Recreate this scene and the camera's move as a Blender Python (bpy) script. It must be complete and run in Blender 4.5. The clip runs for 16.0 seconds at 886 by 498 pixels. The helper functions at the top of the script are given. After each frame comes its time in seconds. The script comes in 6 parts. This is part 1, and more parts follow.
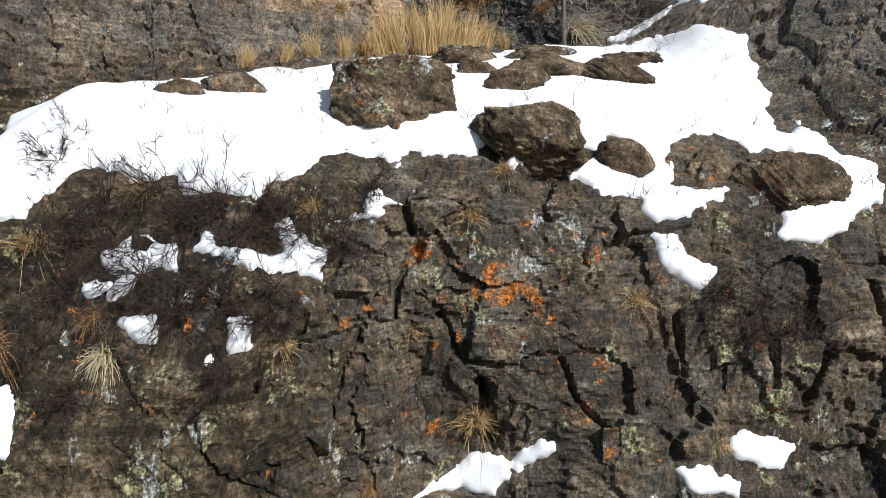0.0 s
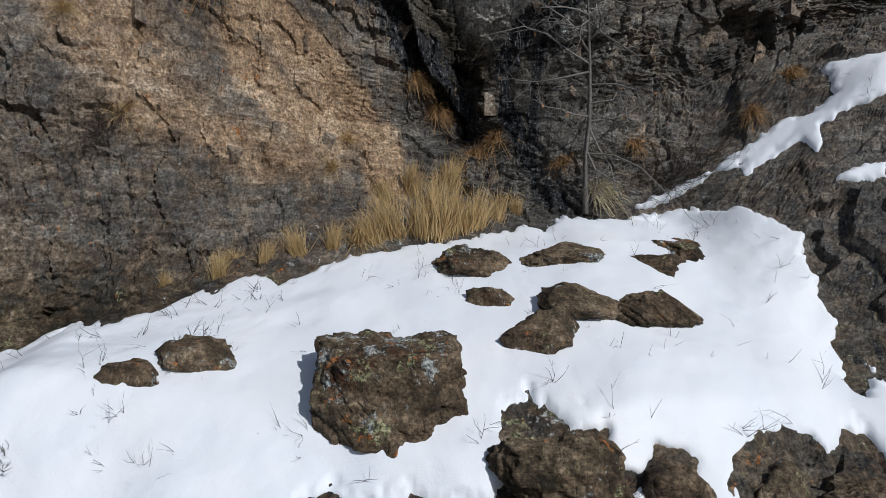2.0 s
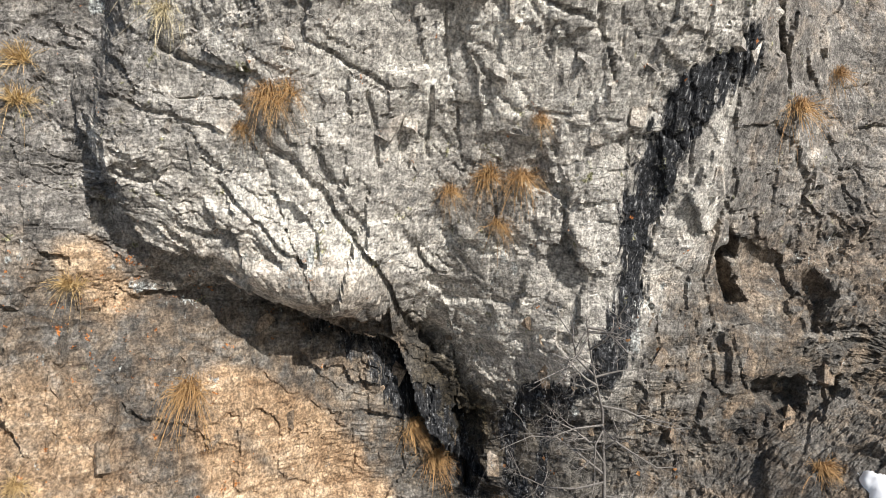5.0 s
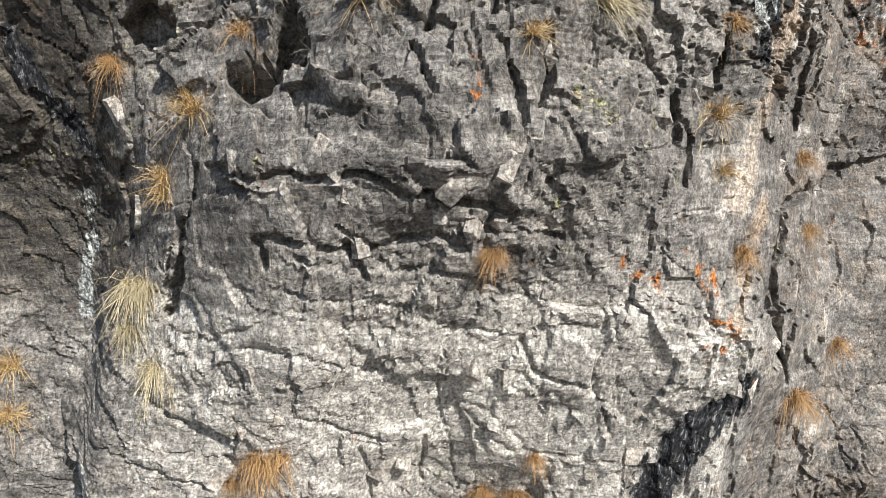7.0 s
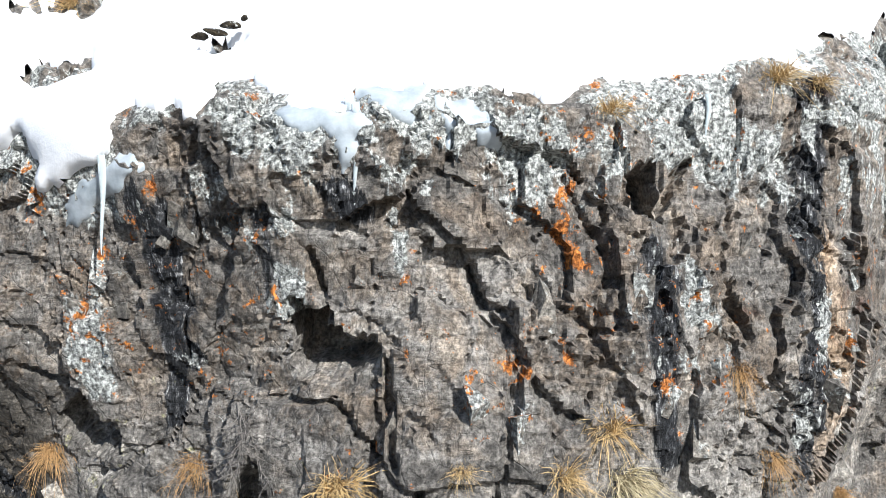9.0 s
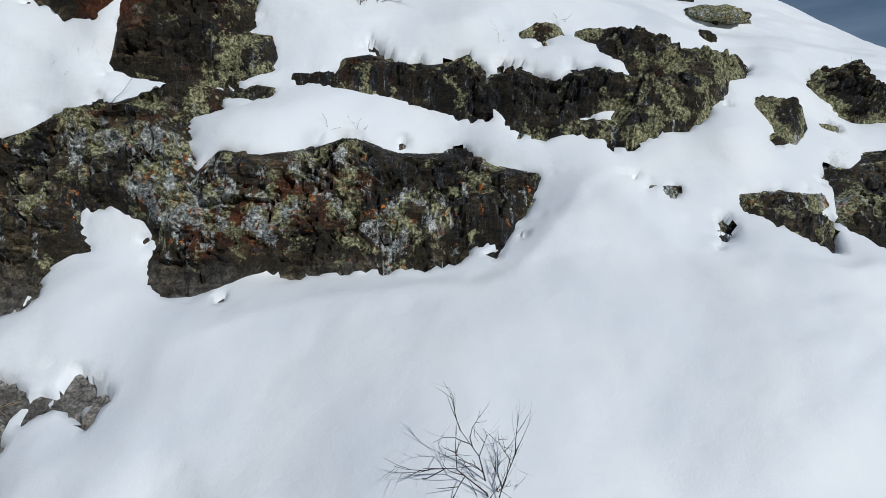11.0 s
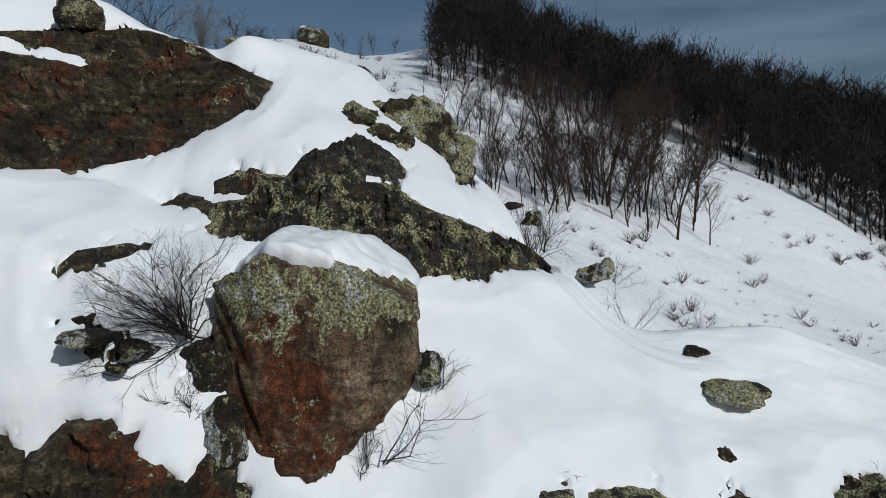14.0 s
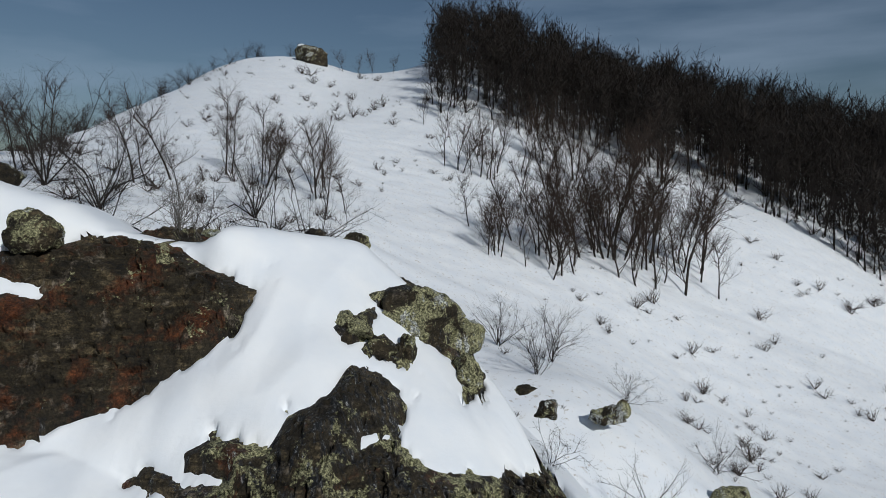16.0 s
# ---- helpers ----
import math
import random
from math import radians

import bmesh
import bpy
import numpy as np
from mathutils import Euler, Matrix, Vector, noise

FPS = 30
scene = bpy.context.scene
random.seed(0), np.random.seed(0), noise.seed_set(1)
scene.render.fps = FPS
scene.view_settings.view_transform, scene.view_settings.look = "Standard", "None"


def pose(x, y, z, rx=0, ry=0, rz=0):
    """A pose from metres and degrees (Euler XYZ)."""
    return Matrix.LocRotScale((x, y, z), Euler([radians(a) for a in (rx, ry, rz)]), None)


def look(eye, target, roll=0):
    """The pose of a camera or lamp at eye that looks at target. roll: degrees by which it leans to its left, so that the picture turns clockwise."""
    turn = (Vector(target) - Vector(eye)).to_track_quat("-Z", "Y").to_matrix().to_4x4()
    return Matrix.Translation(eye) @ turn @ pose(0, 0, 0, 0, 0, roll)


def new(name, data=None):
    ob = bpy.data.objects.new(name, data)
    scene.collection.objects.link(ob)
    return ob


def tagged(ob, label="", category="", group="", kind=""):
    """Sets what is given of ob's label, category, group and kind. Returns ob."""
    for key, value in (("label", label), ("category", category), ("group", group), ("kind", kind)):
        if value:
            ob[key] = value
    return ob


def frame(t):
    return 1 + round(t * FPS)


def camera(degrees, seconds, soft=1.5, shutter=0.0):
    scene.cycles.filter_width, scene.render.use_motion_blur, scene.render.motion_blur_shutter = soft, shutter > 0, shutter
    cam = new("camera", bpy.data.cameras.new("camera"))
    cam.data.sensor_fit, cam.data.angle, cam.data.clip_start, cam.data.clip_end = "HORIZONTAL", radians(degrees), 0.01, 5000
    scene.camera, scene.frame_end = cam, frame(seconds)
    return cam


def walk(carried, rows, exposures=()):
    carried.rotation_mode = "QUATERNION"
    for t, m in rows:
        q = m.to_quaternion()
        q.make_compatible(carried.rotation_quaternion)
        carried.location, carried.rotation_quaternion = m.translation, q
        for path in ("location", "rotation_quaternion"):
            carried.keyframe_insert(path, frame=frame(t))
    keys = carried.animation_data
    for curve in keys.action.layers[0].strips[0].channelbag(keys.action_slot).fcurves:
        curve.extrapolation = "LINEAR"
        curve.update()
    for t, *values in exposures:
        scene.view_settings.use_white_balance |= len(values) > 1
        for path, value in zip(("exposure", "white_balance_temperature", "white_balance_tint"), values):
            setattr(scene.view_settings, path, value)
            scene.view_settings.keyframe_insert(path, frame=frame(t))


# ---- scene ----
cam = camera(67.5, 16.0, 0.7)
METRES, EYE, TILT, LEAN, TURN = 28.0, 4.0, 0.0, 0.0, 0.0
ROWS = [
    (0.0, 0.0, 0.0, 0.0, -0.0, 0.0, 0.0),
    (0.5, -0.0005, 0.0119, 0.0198, -0.01, -0.1, -0.02),
    (1.0, -0.0018, 0.0227, 0.0423, -0.04, -0.18, -0.04),
    (1.5, -0.0025, 0.0332, 0.0657, -0.07, -0.23, -0.05),
    (2.0, -0.0024, 0.0425, 0.0911, -0.06, -0.29, -0.04),
    (2.5, -0.0024, 0.0505, 0.1191, -0.04, -0.38, -0.03),
    (3.0, -0.0023, 0.0575, 0.1484, -0.03, -0.47, -0.03),
    (3.5, -0.0025, 0.0632, 0.1775, -0.05, -0.56, -0.01),
    (6.0, -0.0006, 0.0756, 0.3313, -0.02, -1.22, 0.04),
    (6.5, 0.0001, 0.0763, 0.3626, -0.02, -1.32, 0.05),
    (7.0, 0.0009, 0.0779, 0.3939, -0.02, -1.45, 0.06),
    (7.5, 0.0018, 0.0817, 0.4253, -0.04, -1.6, 0.09),
    (8.0, 0.0027, 0.0887, 0.4567, -0.05, -1.76, 0.09),
    (8.5, 0.0033, 0.0989, 0.4878, -0.07, -1.91, 0.06),
    (9.0, 0.0039, 0.1114, 0.5186, -0.06, -2.09, 0.05),
    (9.5, 0.004, 0.1256, 0.549, -0.11, -2.11, 0.01),
    (10.0, 0.0038, 0.1415, 0.5798, -0.11, -2.14, 0.03),
    (12.5, 0.0024, 0.1805, 0.7426, -0.25, -3.93, -0.38),
    (13.0, 0.0018, 0.1826, 0.7736, -0.26, -4.0, -0.35),
    (13.5, 0.0009, 0.1871, 0.8052, -0.28, -4.06, -0.33),
    (14.0, 0.0, 0.1933, 0.8364, -0.3, -4.12, -0.33),
    (14.5, -0.0007, 0.201, 0.8668, -0.32, -4.19, -0.35),
    (15.0, -0.0017, 0.2123, 0.8964, -0.34, -4.25, -0.37),
    (15.5, -0.0026, 0.227, 0.9267, -0.34, -4.32, -0.37),
    (16.0, -0.004, 0.2476, 0.9556, -0.38, -4.39, -0.42),
]
# Exposure follows the clip's camera as it rises from the shaded ledge to the open snow.
EXPOSURES = [(0.0, 0.05, 6200, 9), (0.8, -0.17, 6200, 9), (1.5, -0.62, 6000, 9), (2.0, -0.75, 5900, 9), (2.5, -0.75, 6000, 9), (3.0, -0.5, 6300, 10), (3.5, -0.02, 6300, 10), (5.5, 0.6, 6500, 10), (8.5, 0.8, 6100, 10), (9.2, 0.65, 6000, 8), (9.4, 0.12, 5800, 7), (9.6, -0.4, 5600, 5), (10.0, -0.75, 5400, 4), (10.6, -0.9, 5700, 6), (12.3, -1.05, 6050, 6), (16.0, -1.0, 6050, 6)]

walk(cam, [(t, pose(0, 0, EYE, TILT, LEAN, TURN) @ pose(METRES * x, METRES * y, METRES * z, 90 + pitch, roll, yaw)) for t, x, y, z, yaw, pitch, roll in ROWS], EXPOSURES)

# ---- light ----
SUN_TURN, SUN_UP = 36.0, 33.0  # degrees to the right behind the first camera, degrees above the horizon
sun_way = Vector((math.sin(radians(SUN_TURN)) * math.cos(radians(SUN_UP)),
                  -math.cos(radians(SUN_TURN)) * math.cos(radians(SUN_UP)), math.sin(radians(SUN_UP))))
sun_data = bpy.data.lights.new("sun", "SUN")
sun_data.energy, sun_data.angle, sun_data.color = 4.8, radians(0.53), (1.0, 0.95, 0.88)
sun_lamp = new("sun", sun_data)
sun_lamp.matrix_world = look(sun_way * 50, (0, 0, 0))

world = bpy.data.worlds.new("sky")
scene.world = world
world.use_nodes = True
wn, wl = world.node_tree.nodes, world.node_tree.links
wn.clear()
sky = wn.new("ShaderNodeTexSky")
sky.sky_type, sky.sun_disc = "NISHITA", False
sky.sun_elevation, sky.sun_rotation = radians(SUN_UP), radians(180 - SUN_TURN)
sky.air_density, sky.dust_density, sky.ozone_density = 1.0, 0.9, 1.5
back = wn.new("ShaderNodeBackground")
back.inputs["Strength"].default_value = 0.074
spot = wn.new("ShaderNodeTexCoord")
stretch = wn.new("ShaderNodeMapping")
stretch.inputs["Scale"].default_value = (1.2, 1.2, 7.0)
stretch.inputs["Rotation"].default_value = (0.0, 0.12, 0.0)
haze = wn.new("ShaderNodeTexNoise")
haze.inputs["Scale"].default_value, haze.inputs["Detail"].default_value = 2.2, 6.0
veil = wn.new("ShaderNodeValToRGB")
veil.color_ramp.elements[0].position, veil.color_ramp.elements[1].position = 0.42, 0.82
veil.color_ramp.elements[1].color = (0.5, 0.5, 0.5, 1)
cirrus = wn.new("ShaderNodeMix")
cirrus.data_type = "RGBA"
cirrus.inputs[7].default_value = (8.0, 9.6, 12.2, 1)
wl.new(spot.outputs["Generated"], stretch.inputs["Vector"])
wl.new(stretch.outputs[0], haze.inputs["Vector"])
wl.new(haze.outputs["Fac"], veil.inputs["Fac"])
wl.new(veil.outputs[0], cirrus.inputs[0])
wl.new(sky.outputs[0], cirrus.inputs[6])
wl.new(cirrus.outputs[2], back.inputs["Color"])
wl.new(back.outputs[0], wn.new("ShaderNodeOutputWorld").inputs["Surface"])

# ---- geometry: fields on the mountain face, in metres ----
CHANCE = np.random.default_rng(2024).uniform(size=65536)


def hashed(i, j, seed):
    """A fixed random number for each cell of a grid."""
    i, j = np.asarray(i).astype(np.int32), np.asarray(j).astype(np.int32)
    return np.take(CHANCE, (((i + seed * 37) & 255) << 8) | ((j + seed * 91 + (i >> 8) * 5) & 255))


def value_noise(x, y, seed=0):
    i, j = np.floor(x), np.floor(y)
    fx, fy = x - i, y - j
    fx, fy = fx * fx * (3 - 2 * fx), fy * fy * (3 - 2 * fy)
    a, b = hashed(i, j, seed), hashed(i + 1, j, seed)
    c, d = hashed(i, j + 1, seed), hashed(i + 1, j + 1, seed)
    return (a + (b - a) * fx + (c - a) * fy + (a - b - c + d) * fx * fy) * 2 - 1


def fbm(x, y, octaves=4, seed=0, gain=0.5):
    total, amp = 0, 1
    for k in range(octaves):
        total = total + amp * value_noise(x * 2 ** k + 17.3 * k, y * 2 ** k - 9.1 * k, seed + 31 * k)
        amp *= gain
    return total


def cells(x, y, seed=0, square=False):
    """Nearest cell of a jittered grid: distance to its edge, its random numbers, and the way from its middle."""
    i0, j0 = np.floor(x), np.floor(y)
    best = np.full(x.shape, 9.0)
    second = np.full(x.shape, 9.0)
    ci, cj, bx, by = i0.copy(), j0.copy(), np.zeros_like(x), np.zeros_like(x)
    for di in (-1, 0, 1):
        for dj in (-1, 0, 1):
            i, j = i0 + di, j0 + dj
            dx = x - (i + 0.1 + 0.8 * hashed(i, j, seed))
            dy = y - (j + 0.1 + 0.8 * hashed(i, j, seed + 1))
            d = np.maximum(np.abs(dx), np.abs(dy) + 0.25 * np.abs(dx)) ** 2 if square else dx * dx + dy * dy
            near = d < best
            second = np.where(near, best, np.minimum(second, d))
            best = np.where(near, d, best)
            ci, cj = np.where(near, i, ci), np.where(near, j, cj)
            bx, by = np.where(near, dx, bx), np.where(near, dy, by)
    edge = np.sqrt(second) - np.sqrt(best)
    return edge, hashed(ci, cj, seed + 2), hashed(ci, cj, seed + 3) - 0.5, hashed(ci, cj, seed + 4) - 0.5, bx, by


def facets(x, y, seed, tilt=1.0, crack=0.25, square=False):
    """Broken faces of rock, about -1 to 1: each cell at its own depth and tilt, with open joints between."""
    edge, r, tx, ty, bx, by = cells(x, y, seed, square)
    return (r - 0.5) * 1.2 + tilt * (tx * bx + ty * by) * 2 - crack * np.clip(1 - edge / 0.12, 0, 1)


def smooth(a, b, x):
    t = np.clip((x - a) / (b - a), 0, 1)
    return t * t * (3 - 2 * t)


def inside(px, pz, outline):
    """Signed distance to an outline, plus inside."""
    pts = np.array(outline, float)
    low, high = pts.min(0) - 0.7, pts.max(0) + 0.7
    near = (px > low[0]) & (px < high[0]) & (pz > low[1]) & (pz < high[1])
    out = np.full(px.shape, -0.7)
    x, z = px[near], pz[near]
    dist, odd = np.full(x.shape, 1e9), np.zeros(x.shape, bool)
    for (ax, ay), (bx, by) in zip(pts, np.roll(pts, -1, 0)):
        ex, ey = bx - ax, by - ay
        t = np.clip(((x - ax) * ex + (z - ay) * ey) / (ex * ex + ey * ey + 1e-9), 0, 1)
        dist = np.minimum(dist, (x - ax - t * ex) ** 2 + (z - ay - t * ey) ** 2)
        cross = (ay > z) != (by > z)
        odd ^= cross & (x < (bx - ax) * (z - ay) / (by - ay if by != ay else 1e-9) + ax)
    out[near] = np.where(odd, 1, -1) * np.sqrt(dist)
    return out


# Profiles of the face at stations along x: (depth, height) from the foot over the ledge, the wall,
# the overhang, the cliff's edge and the snow above to the crest and behind it.
PROFILES = {
    -11.0: [(4.94, 0.01), (5.24, 2.61), (5.75, 4.13), (6.37, 4.54), (7.26, 5.01), (7.47, 8.2), (7.98, 10.71), (8.38, 12.01), (8.99, 13), (9.39, 14.2), (9.6, 15.5),
        (9.4, 17.4), (9.39, 19.2), (9.99, 20.41), (10.67, 21.61), (10.95, 22.71), (11.22, 23.72), (11.49, 24.84), (12.26, 26.68), (13.35, 28.45), (16.42, 30.93), (19.05, 30.44)],
    -7.5: [(4.67, 0.02), (4.98, 2.62), (5.52, 4.25), (6.35, 4.78), (7.23, 5.22), (7.54, 8.31), (8.18, 10.81), (8.59, 12), (9.19, 13), (9.6, 14.2), (9.62, 15.5),
        (9.03, 17.4), (9.03, 19.29), (9.82, 20.38), (10.61, 21.59), (10.99, 22.7), (11.25, 23.71), (11.48, 24.84), (12.16, 26.72), (13.15, 28.65), (16.34, 31.06), (19.11, 30.37)],
    -4.6: [(4.38, 0.03), (4.67, 2.65), (5.32, 4.45), (6.41, 5.17), (7.72, 5.75), (8.11, 8.46), (8.9, 10.88), (9.12, 11.96), (9.41, 12.83), (9.72, 14.2), (9.55, 15.52),
        (8.52, 17.43), (8.74, 19.35), (9.58, 20.43), (10.58, 21.55), (11.02, 22.65), (11.47, 23.64), (11.87, 24.81), (12.95, 26.76), (14.87, 27.48), (16.6, 30.21), (19.56, 29.79)],
    -3.8: [(4.29, 0.03), (4.53, 2.67), (5.38, 4.48), (6.43, 5.34), (8.08, 5.75), (8.47, 8.49), (9.42, 10.88), (9.2, 12), (9.16, 12.74), (9.62, 14), (9.41, 15.32),
        (8.39, 17.42), (8.48, 19.33), (9.48, 20.43), (10.47, 21.55), (10.93, 22.64), (11.51, 23.61), (11.85, 24.57), (12.72, 26.57), (14.6, 27.28), (17.05, 29.93), (19.77, 29.84)],
    -3.4: [(4.23, 0.04), (4.42, 2.7), (5.47, 4.44), (6.46, 5.56), (8.07, 6.01), (8.6, 8.55), (9.6, 10.97), (8.98, 11.76), (8.47, 12.42), (8.72, 13.57), (9.17, 15.2),
        (8.27, 17.42), (8.34, 19.32), (9.37, 20.43), (10.49, 21.64), (10.93, 22.65), (11.35, 23.64), (11.56, 24.46), (12.63, 26.08), (14.46, 27.26), (17.13, 30.12), (20.12, 29.81)],
    -1.5: [(4.21, 0.04), (4.24, 2.73), (5.36, 4.44), (6.22, 5.2), (9.41, 6.89), (10.73, 8.33), (10.45, 10.7), (9.18, 10.98), (8.66, 12.38), (8.02, 13.72), (7.39, 15.56),
        (7.93, 17.3), (7.43, 19.21), (8.42, 20.08), (10.53, 21.48), (10.74, 22.63), (11.7, 23.61), (12.5, 24.68), (13.54, 25.91), (14.48, 27.76), (18.5, 29.8), (21.1, 29.1)],
    0.0: [(4.79, -0.02), (5.56, 2.65), (5.2, 4.43), (5.95, 5.05), (10.07, 7.13), (11.13, 8.31), (10.89, 10.06), (9.81, 11), (9.12, 12.55), (7.95, 14.13), (6.89, 15.52),
        (7.27, 17.4), (7.3, 19.19), (8.04, 20.17), (10.37, 21.39), (11.2, 22.37), (11.93, 23.76), (13.28, 24.91), (14.06, 25.95), (15.09, 27.16), (18.63, 28.76), (21.07, 28.2)],
    1.5: [(4.67, 0.01), (5.12, 2.72), (5.65, 4.28), (6.2, 5.3), (9.66, 6.98), (10.3, 8.39), (9.77, 9.84), (9.64, 10.96), (9.05, 12.27), (7.94, 14.22), (7.38, 15.57),
        (7.43, 17.19), (7.74, 19.28), (8.56, 20.24), (10.48, 21.61), (11.19, 22.42), (11.92, 23.66), (12.66, 24.35), (14, 25.19), (15.43, 26.25), (16.48, 26.65), (19.19, 26.13)],
    2.9: [(4.74, 0.01), (5.34, 2.71), (5.79, 4.51), (6.63, 5.26), (9.4, 6.73), (10.23, 8.69), (9.86, 9.87), (10.04, 11.01), (9.14, 12.39), (8.34, 13.93), (8.43, 15.87),
        (8.01, 17.4), (8.29, 19.58), (9.11, 20.69), (10.45, 21.55), (11.26, 22.45), (12.11, 23.68), (12.68, 24.03), (13.69, 24.72), (14.47, 25.26), (15.21, 25.5), (19.06, 24.94)],
    3.4: [(4.74, 0.02), (5.41, 2.72), (5.86, 4.53), (7.31, 5.3), (8.79, 6.95), (10.41, 8.6), (10.08, 9.99), (10.37, 11.01), (9.73, 12.41), (8.93, 13.96), (8.92, 15.9),
        (8.52, 17.37), (8.37, 19.55), (9.5, 20.88), (10.33, 21.56), (11.35, 22.45), (12.35, 23.65), (12.91, 23.99), (13.79, 24.62), (14.36, 25.07), (15.13, 25.46), (19.11, 24.35)],
    5.0: [(4.83, 0.02), (5.52, 2.72), (6.1, 4.46), (7.13, 5.41), (8.91, 8.52), (10.48, 9.62), (10.23, 10.45), (10.9, 11.28), (10.63, 12.51), (10.5, 14.17), (10.97, 16.09),
        (10.34, 17.8), (9.52, 19.6), (10.04, 20.81), (10.61, 21.47), (11.86, 22.42), (12.83, 23.27), (13.14, 23.74), (13.87, 24.3), (14.4, 24.8), (15.21, 25.56), (19.32, 24.45)],
    8.0: [(4.98, 0), (5.69, 2.7), (6.3, 4.6), (7.62, 5.99), (9.46, 9.56), (10.69, 10.11), (10.91, 10.85), (11.26, 11.75), (11.33, 12.63), (11.29, 14.18), (11.11, 16.01),
        (10.77, 17.71), (10.2, 19.8), (10.54, 20.87), (11.12, 21.65), (12.27, 22.38), (13.04, 22.93), (13.5, 23.3), (13.94, 23.7), (14.51, 24.06), (15.67, 24.47), (19.33, 22.61)],
    12.0: [(5.22, -0.01), (5.93, 2.69), (6.53, 4.58), (7.84, 5.97), (9.66, 9.56), (10.87, 10.13), (11.03, 10.87), (11.27, 11.78), (11.3, 12.62), (11.12, 14.13), (10.83, 15.93),
        (10.61, 17.64), (10.18, 19.39), (10.71, 20.31), (11.45, 20.91), (12.62, 21.34), (13.41, 21.58), (13.99, 21.82), (14.48, 21.97), (14.99, 22.12), (15.86, 22.16), (19.08, 20.68)],
}
STATIONS = sorted(PROFILES)
KNOTS = np.array([PROFILES[s] for s in STATIONS])
LENGTHS = np.r_[0, np.cumsum(np.linalg.norm(np.diff(KNOTS[2:-2], axis=1), axis=2).mean(0))]


def blurred(a, axis, width):
    kernel = np.hanning(width + 2)[1:-1]
    kernel /= kernel.sum()
    pad = [(0, 0), (0, 0)]
    pad[axis] = (width // 2, width // 2)
    wide, n = np.pad(a, pad, mode="edge"), a.shape[axis]
    return sum(k * (wide[i:i + n] if axis == 0 else wide[:, i:i + n]) for i, k in enumerate(kernel))


def bare_face(xs, ss):
    """Depth and height of the face with no relief, on a grid of x and of length up the face."""
    table = np.stack([np.stack([np.interp(ss, LENGTHS, k[:, c]) for k in KNOTS]) for c in (0, 1)])
    out = []
    for c in (0, 1):
        grid = np.stack([np.interp(xs, STATIONS, col) for col in table[c].T])
        out.append(grid)
    return out


def hill(x, y):
    """Height of the snowy hillside behind the crest."""
    z = 21.3 - 0.35 * x + 0.16 * y + 0.0006 * y * y
    z = z - 0.024 * np.maximum(0, -x - 5 - 0.1 * y) ** 2
    z = z + 0.15 * np.maximum(0, y - 45) * smooth(-14, 8, x)
    z = z + 0.13 * np.maximum(0, x - 22) * smooth(58, 84, y)
    z = z - 0.008 * np.maximum(0, y - 98) ** 2
    z = z + 1.9 * smooth(0, -7, x) * smooth(44, 22, y)
    for cx, cy, wx, wy, up in ((4, 24, 3.5, 4.5, 1.4), (14, 34, 6, 8, -1.2), (28, 60, 14, 12, 2.2), (8, 44, 9, 8, 0.65)):
        z = z + up * np.exp(-((x - cx) / wx) ** 2 - ((y - cy) / wy) ** 2)
    z = z + 0.25 * fbm(x * 0.07, y * 0.07, 3, 5)
    return z


# The last knots carry the face down behind its crest to below the hillside.
KNOTS = np.concatenate([KNOTS, np.array([[(k[-1][0] + 5, min(k[-1][1] - 1, float(hill(np.array(s), np.array(k[-1][0] + 5.0))) - 0.6))]
                                         for s, k in zip(STATIONS, KNOTS)])], 1)
LENGTHS = np.r_[LENGTHS, LENGTHS[-1] + 5.5]

# Outlines on the face in x and height: where snow lies and where rock stands out of it.
LEDGE_FRONT = [(-3.67, 4.16), (-3.34, 4.23), (-3.25, 4.39), (-3.19, 4.55), (-3.07, 4.67), (-2.95, 4.69), (-2.62, 4.61), (-2.41, 4.63), (-2.2, 4.67), (-2.11,
    4.44), (-1.96, 4.42), (-1.81, 4.49), (-1.48, 4.39), (-1.48, 4.55), (-1.18, 4.61), (-1, 4.75), (-0.85, 4.81), (-0.43, 4.74), (-0.28, 4.83),
    (0.05, 4.85), (0.38, 4.79), (0.47, 4.9), (0.47, 5.03), (0.35, 5.26), (0.44, 5.38), (0.65, 5.39), (0.83, 5.25), (1.19, 5.21), (1.19, 5), (1.34,
    4.93), (1.55, 5.09), (1.79, 5.03), (1.82, 4.87), (1.76, 4.72), (1.34, 4.85), (1.01, 4.74), (1.1, 4.61), (1.34, 4.49), (1.67, 4.37), (1.76,
    4.23), (1.97, 4.21), (2.36, 4.37), (2.45, 4.48), (2.03, 4.54), (2.18, 4.92), (2.42, 5.08), (2.75, 5.07)]
LEDGE_BACK = [(2.96, 4.96), (3.47, 4.98), (3.53, 4.79), (3.41, 4.54), (3.23, 4.33), (2.99, 4.32), (2.87, 4.11), (3.17, 4.04), (3.41, 4.19), (3.86, 4.37), (4.25,
    4.81), (3.95, 4.92), (3.95, 5.44), (3.77, 5.27), (3.65, 5.24), (3.77, 5.92), (3.77, 6.38), (3.77, 6.68), (3.38, 7), (2.78, 6.98), (2.18, 6.92),
    (1.4, 6.86), (0.71, 6.76), (0.05, 6.6), (-0.58, 6.49), (-1.15, 6.4), (-1.57, 6.29), (-2.05, 6.19), (-2.5, 6.09), (-2.71, 5.96), (-3.01, 5.85),
    (-3.43, 5.73), (-4.06, 5.58), (-4.33, 5.52)]
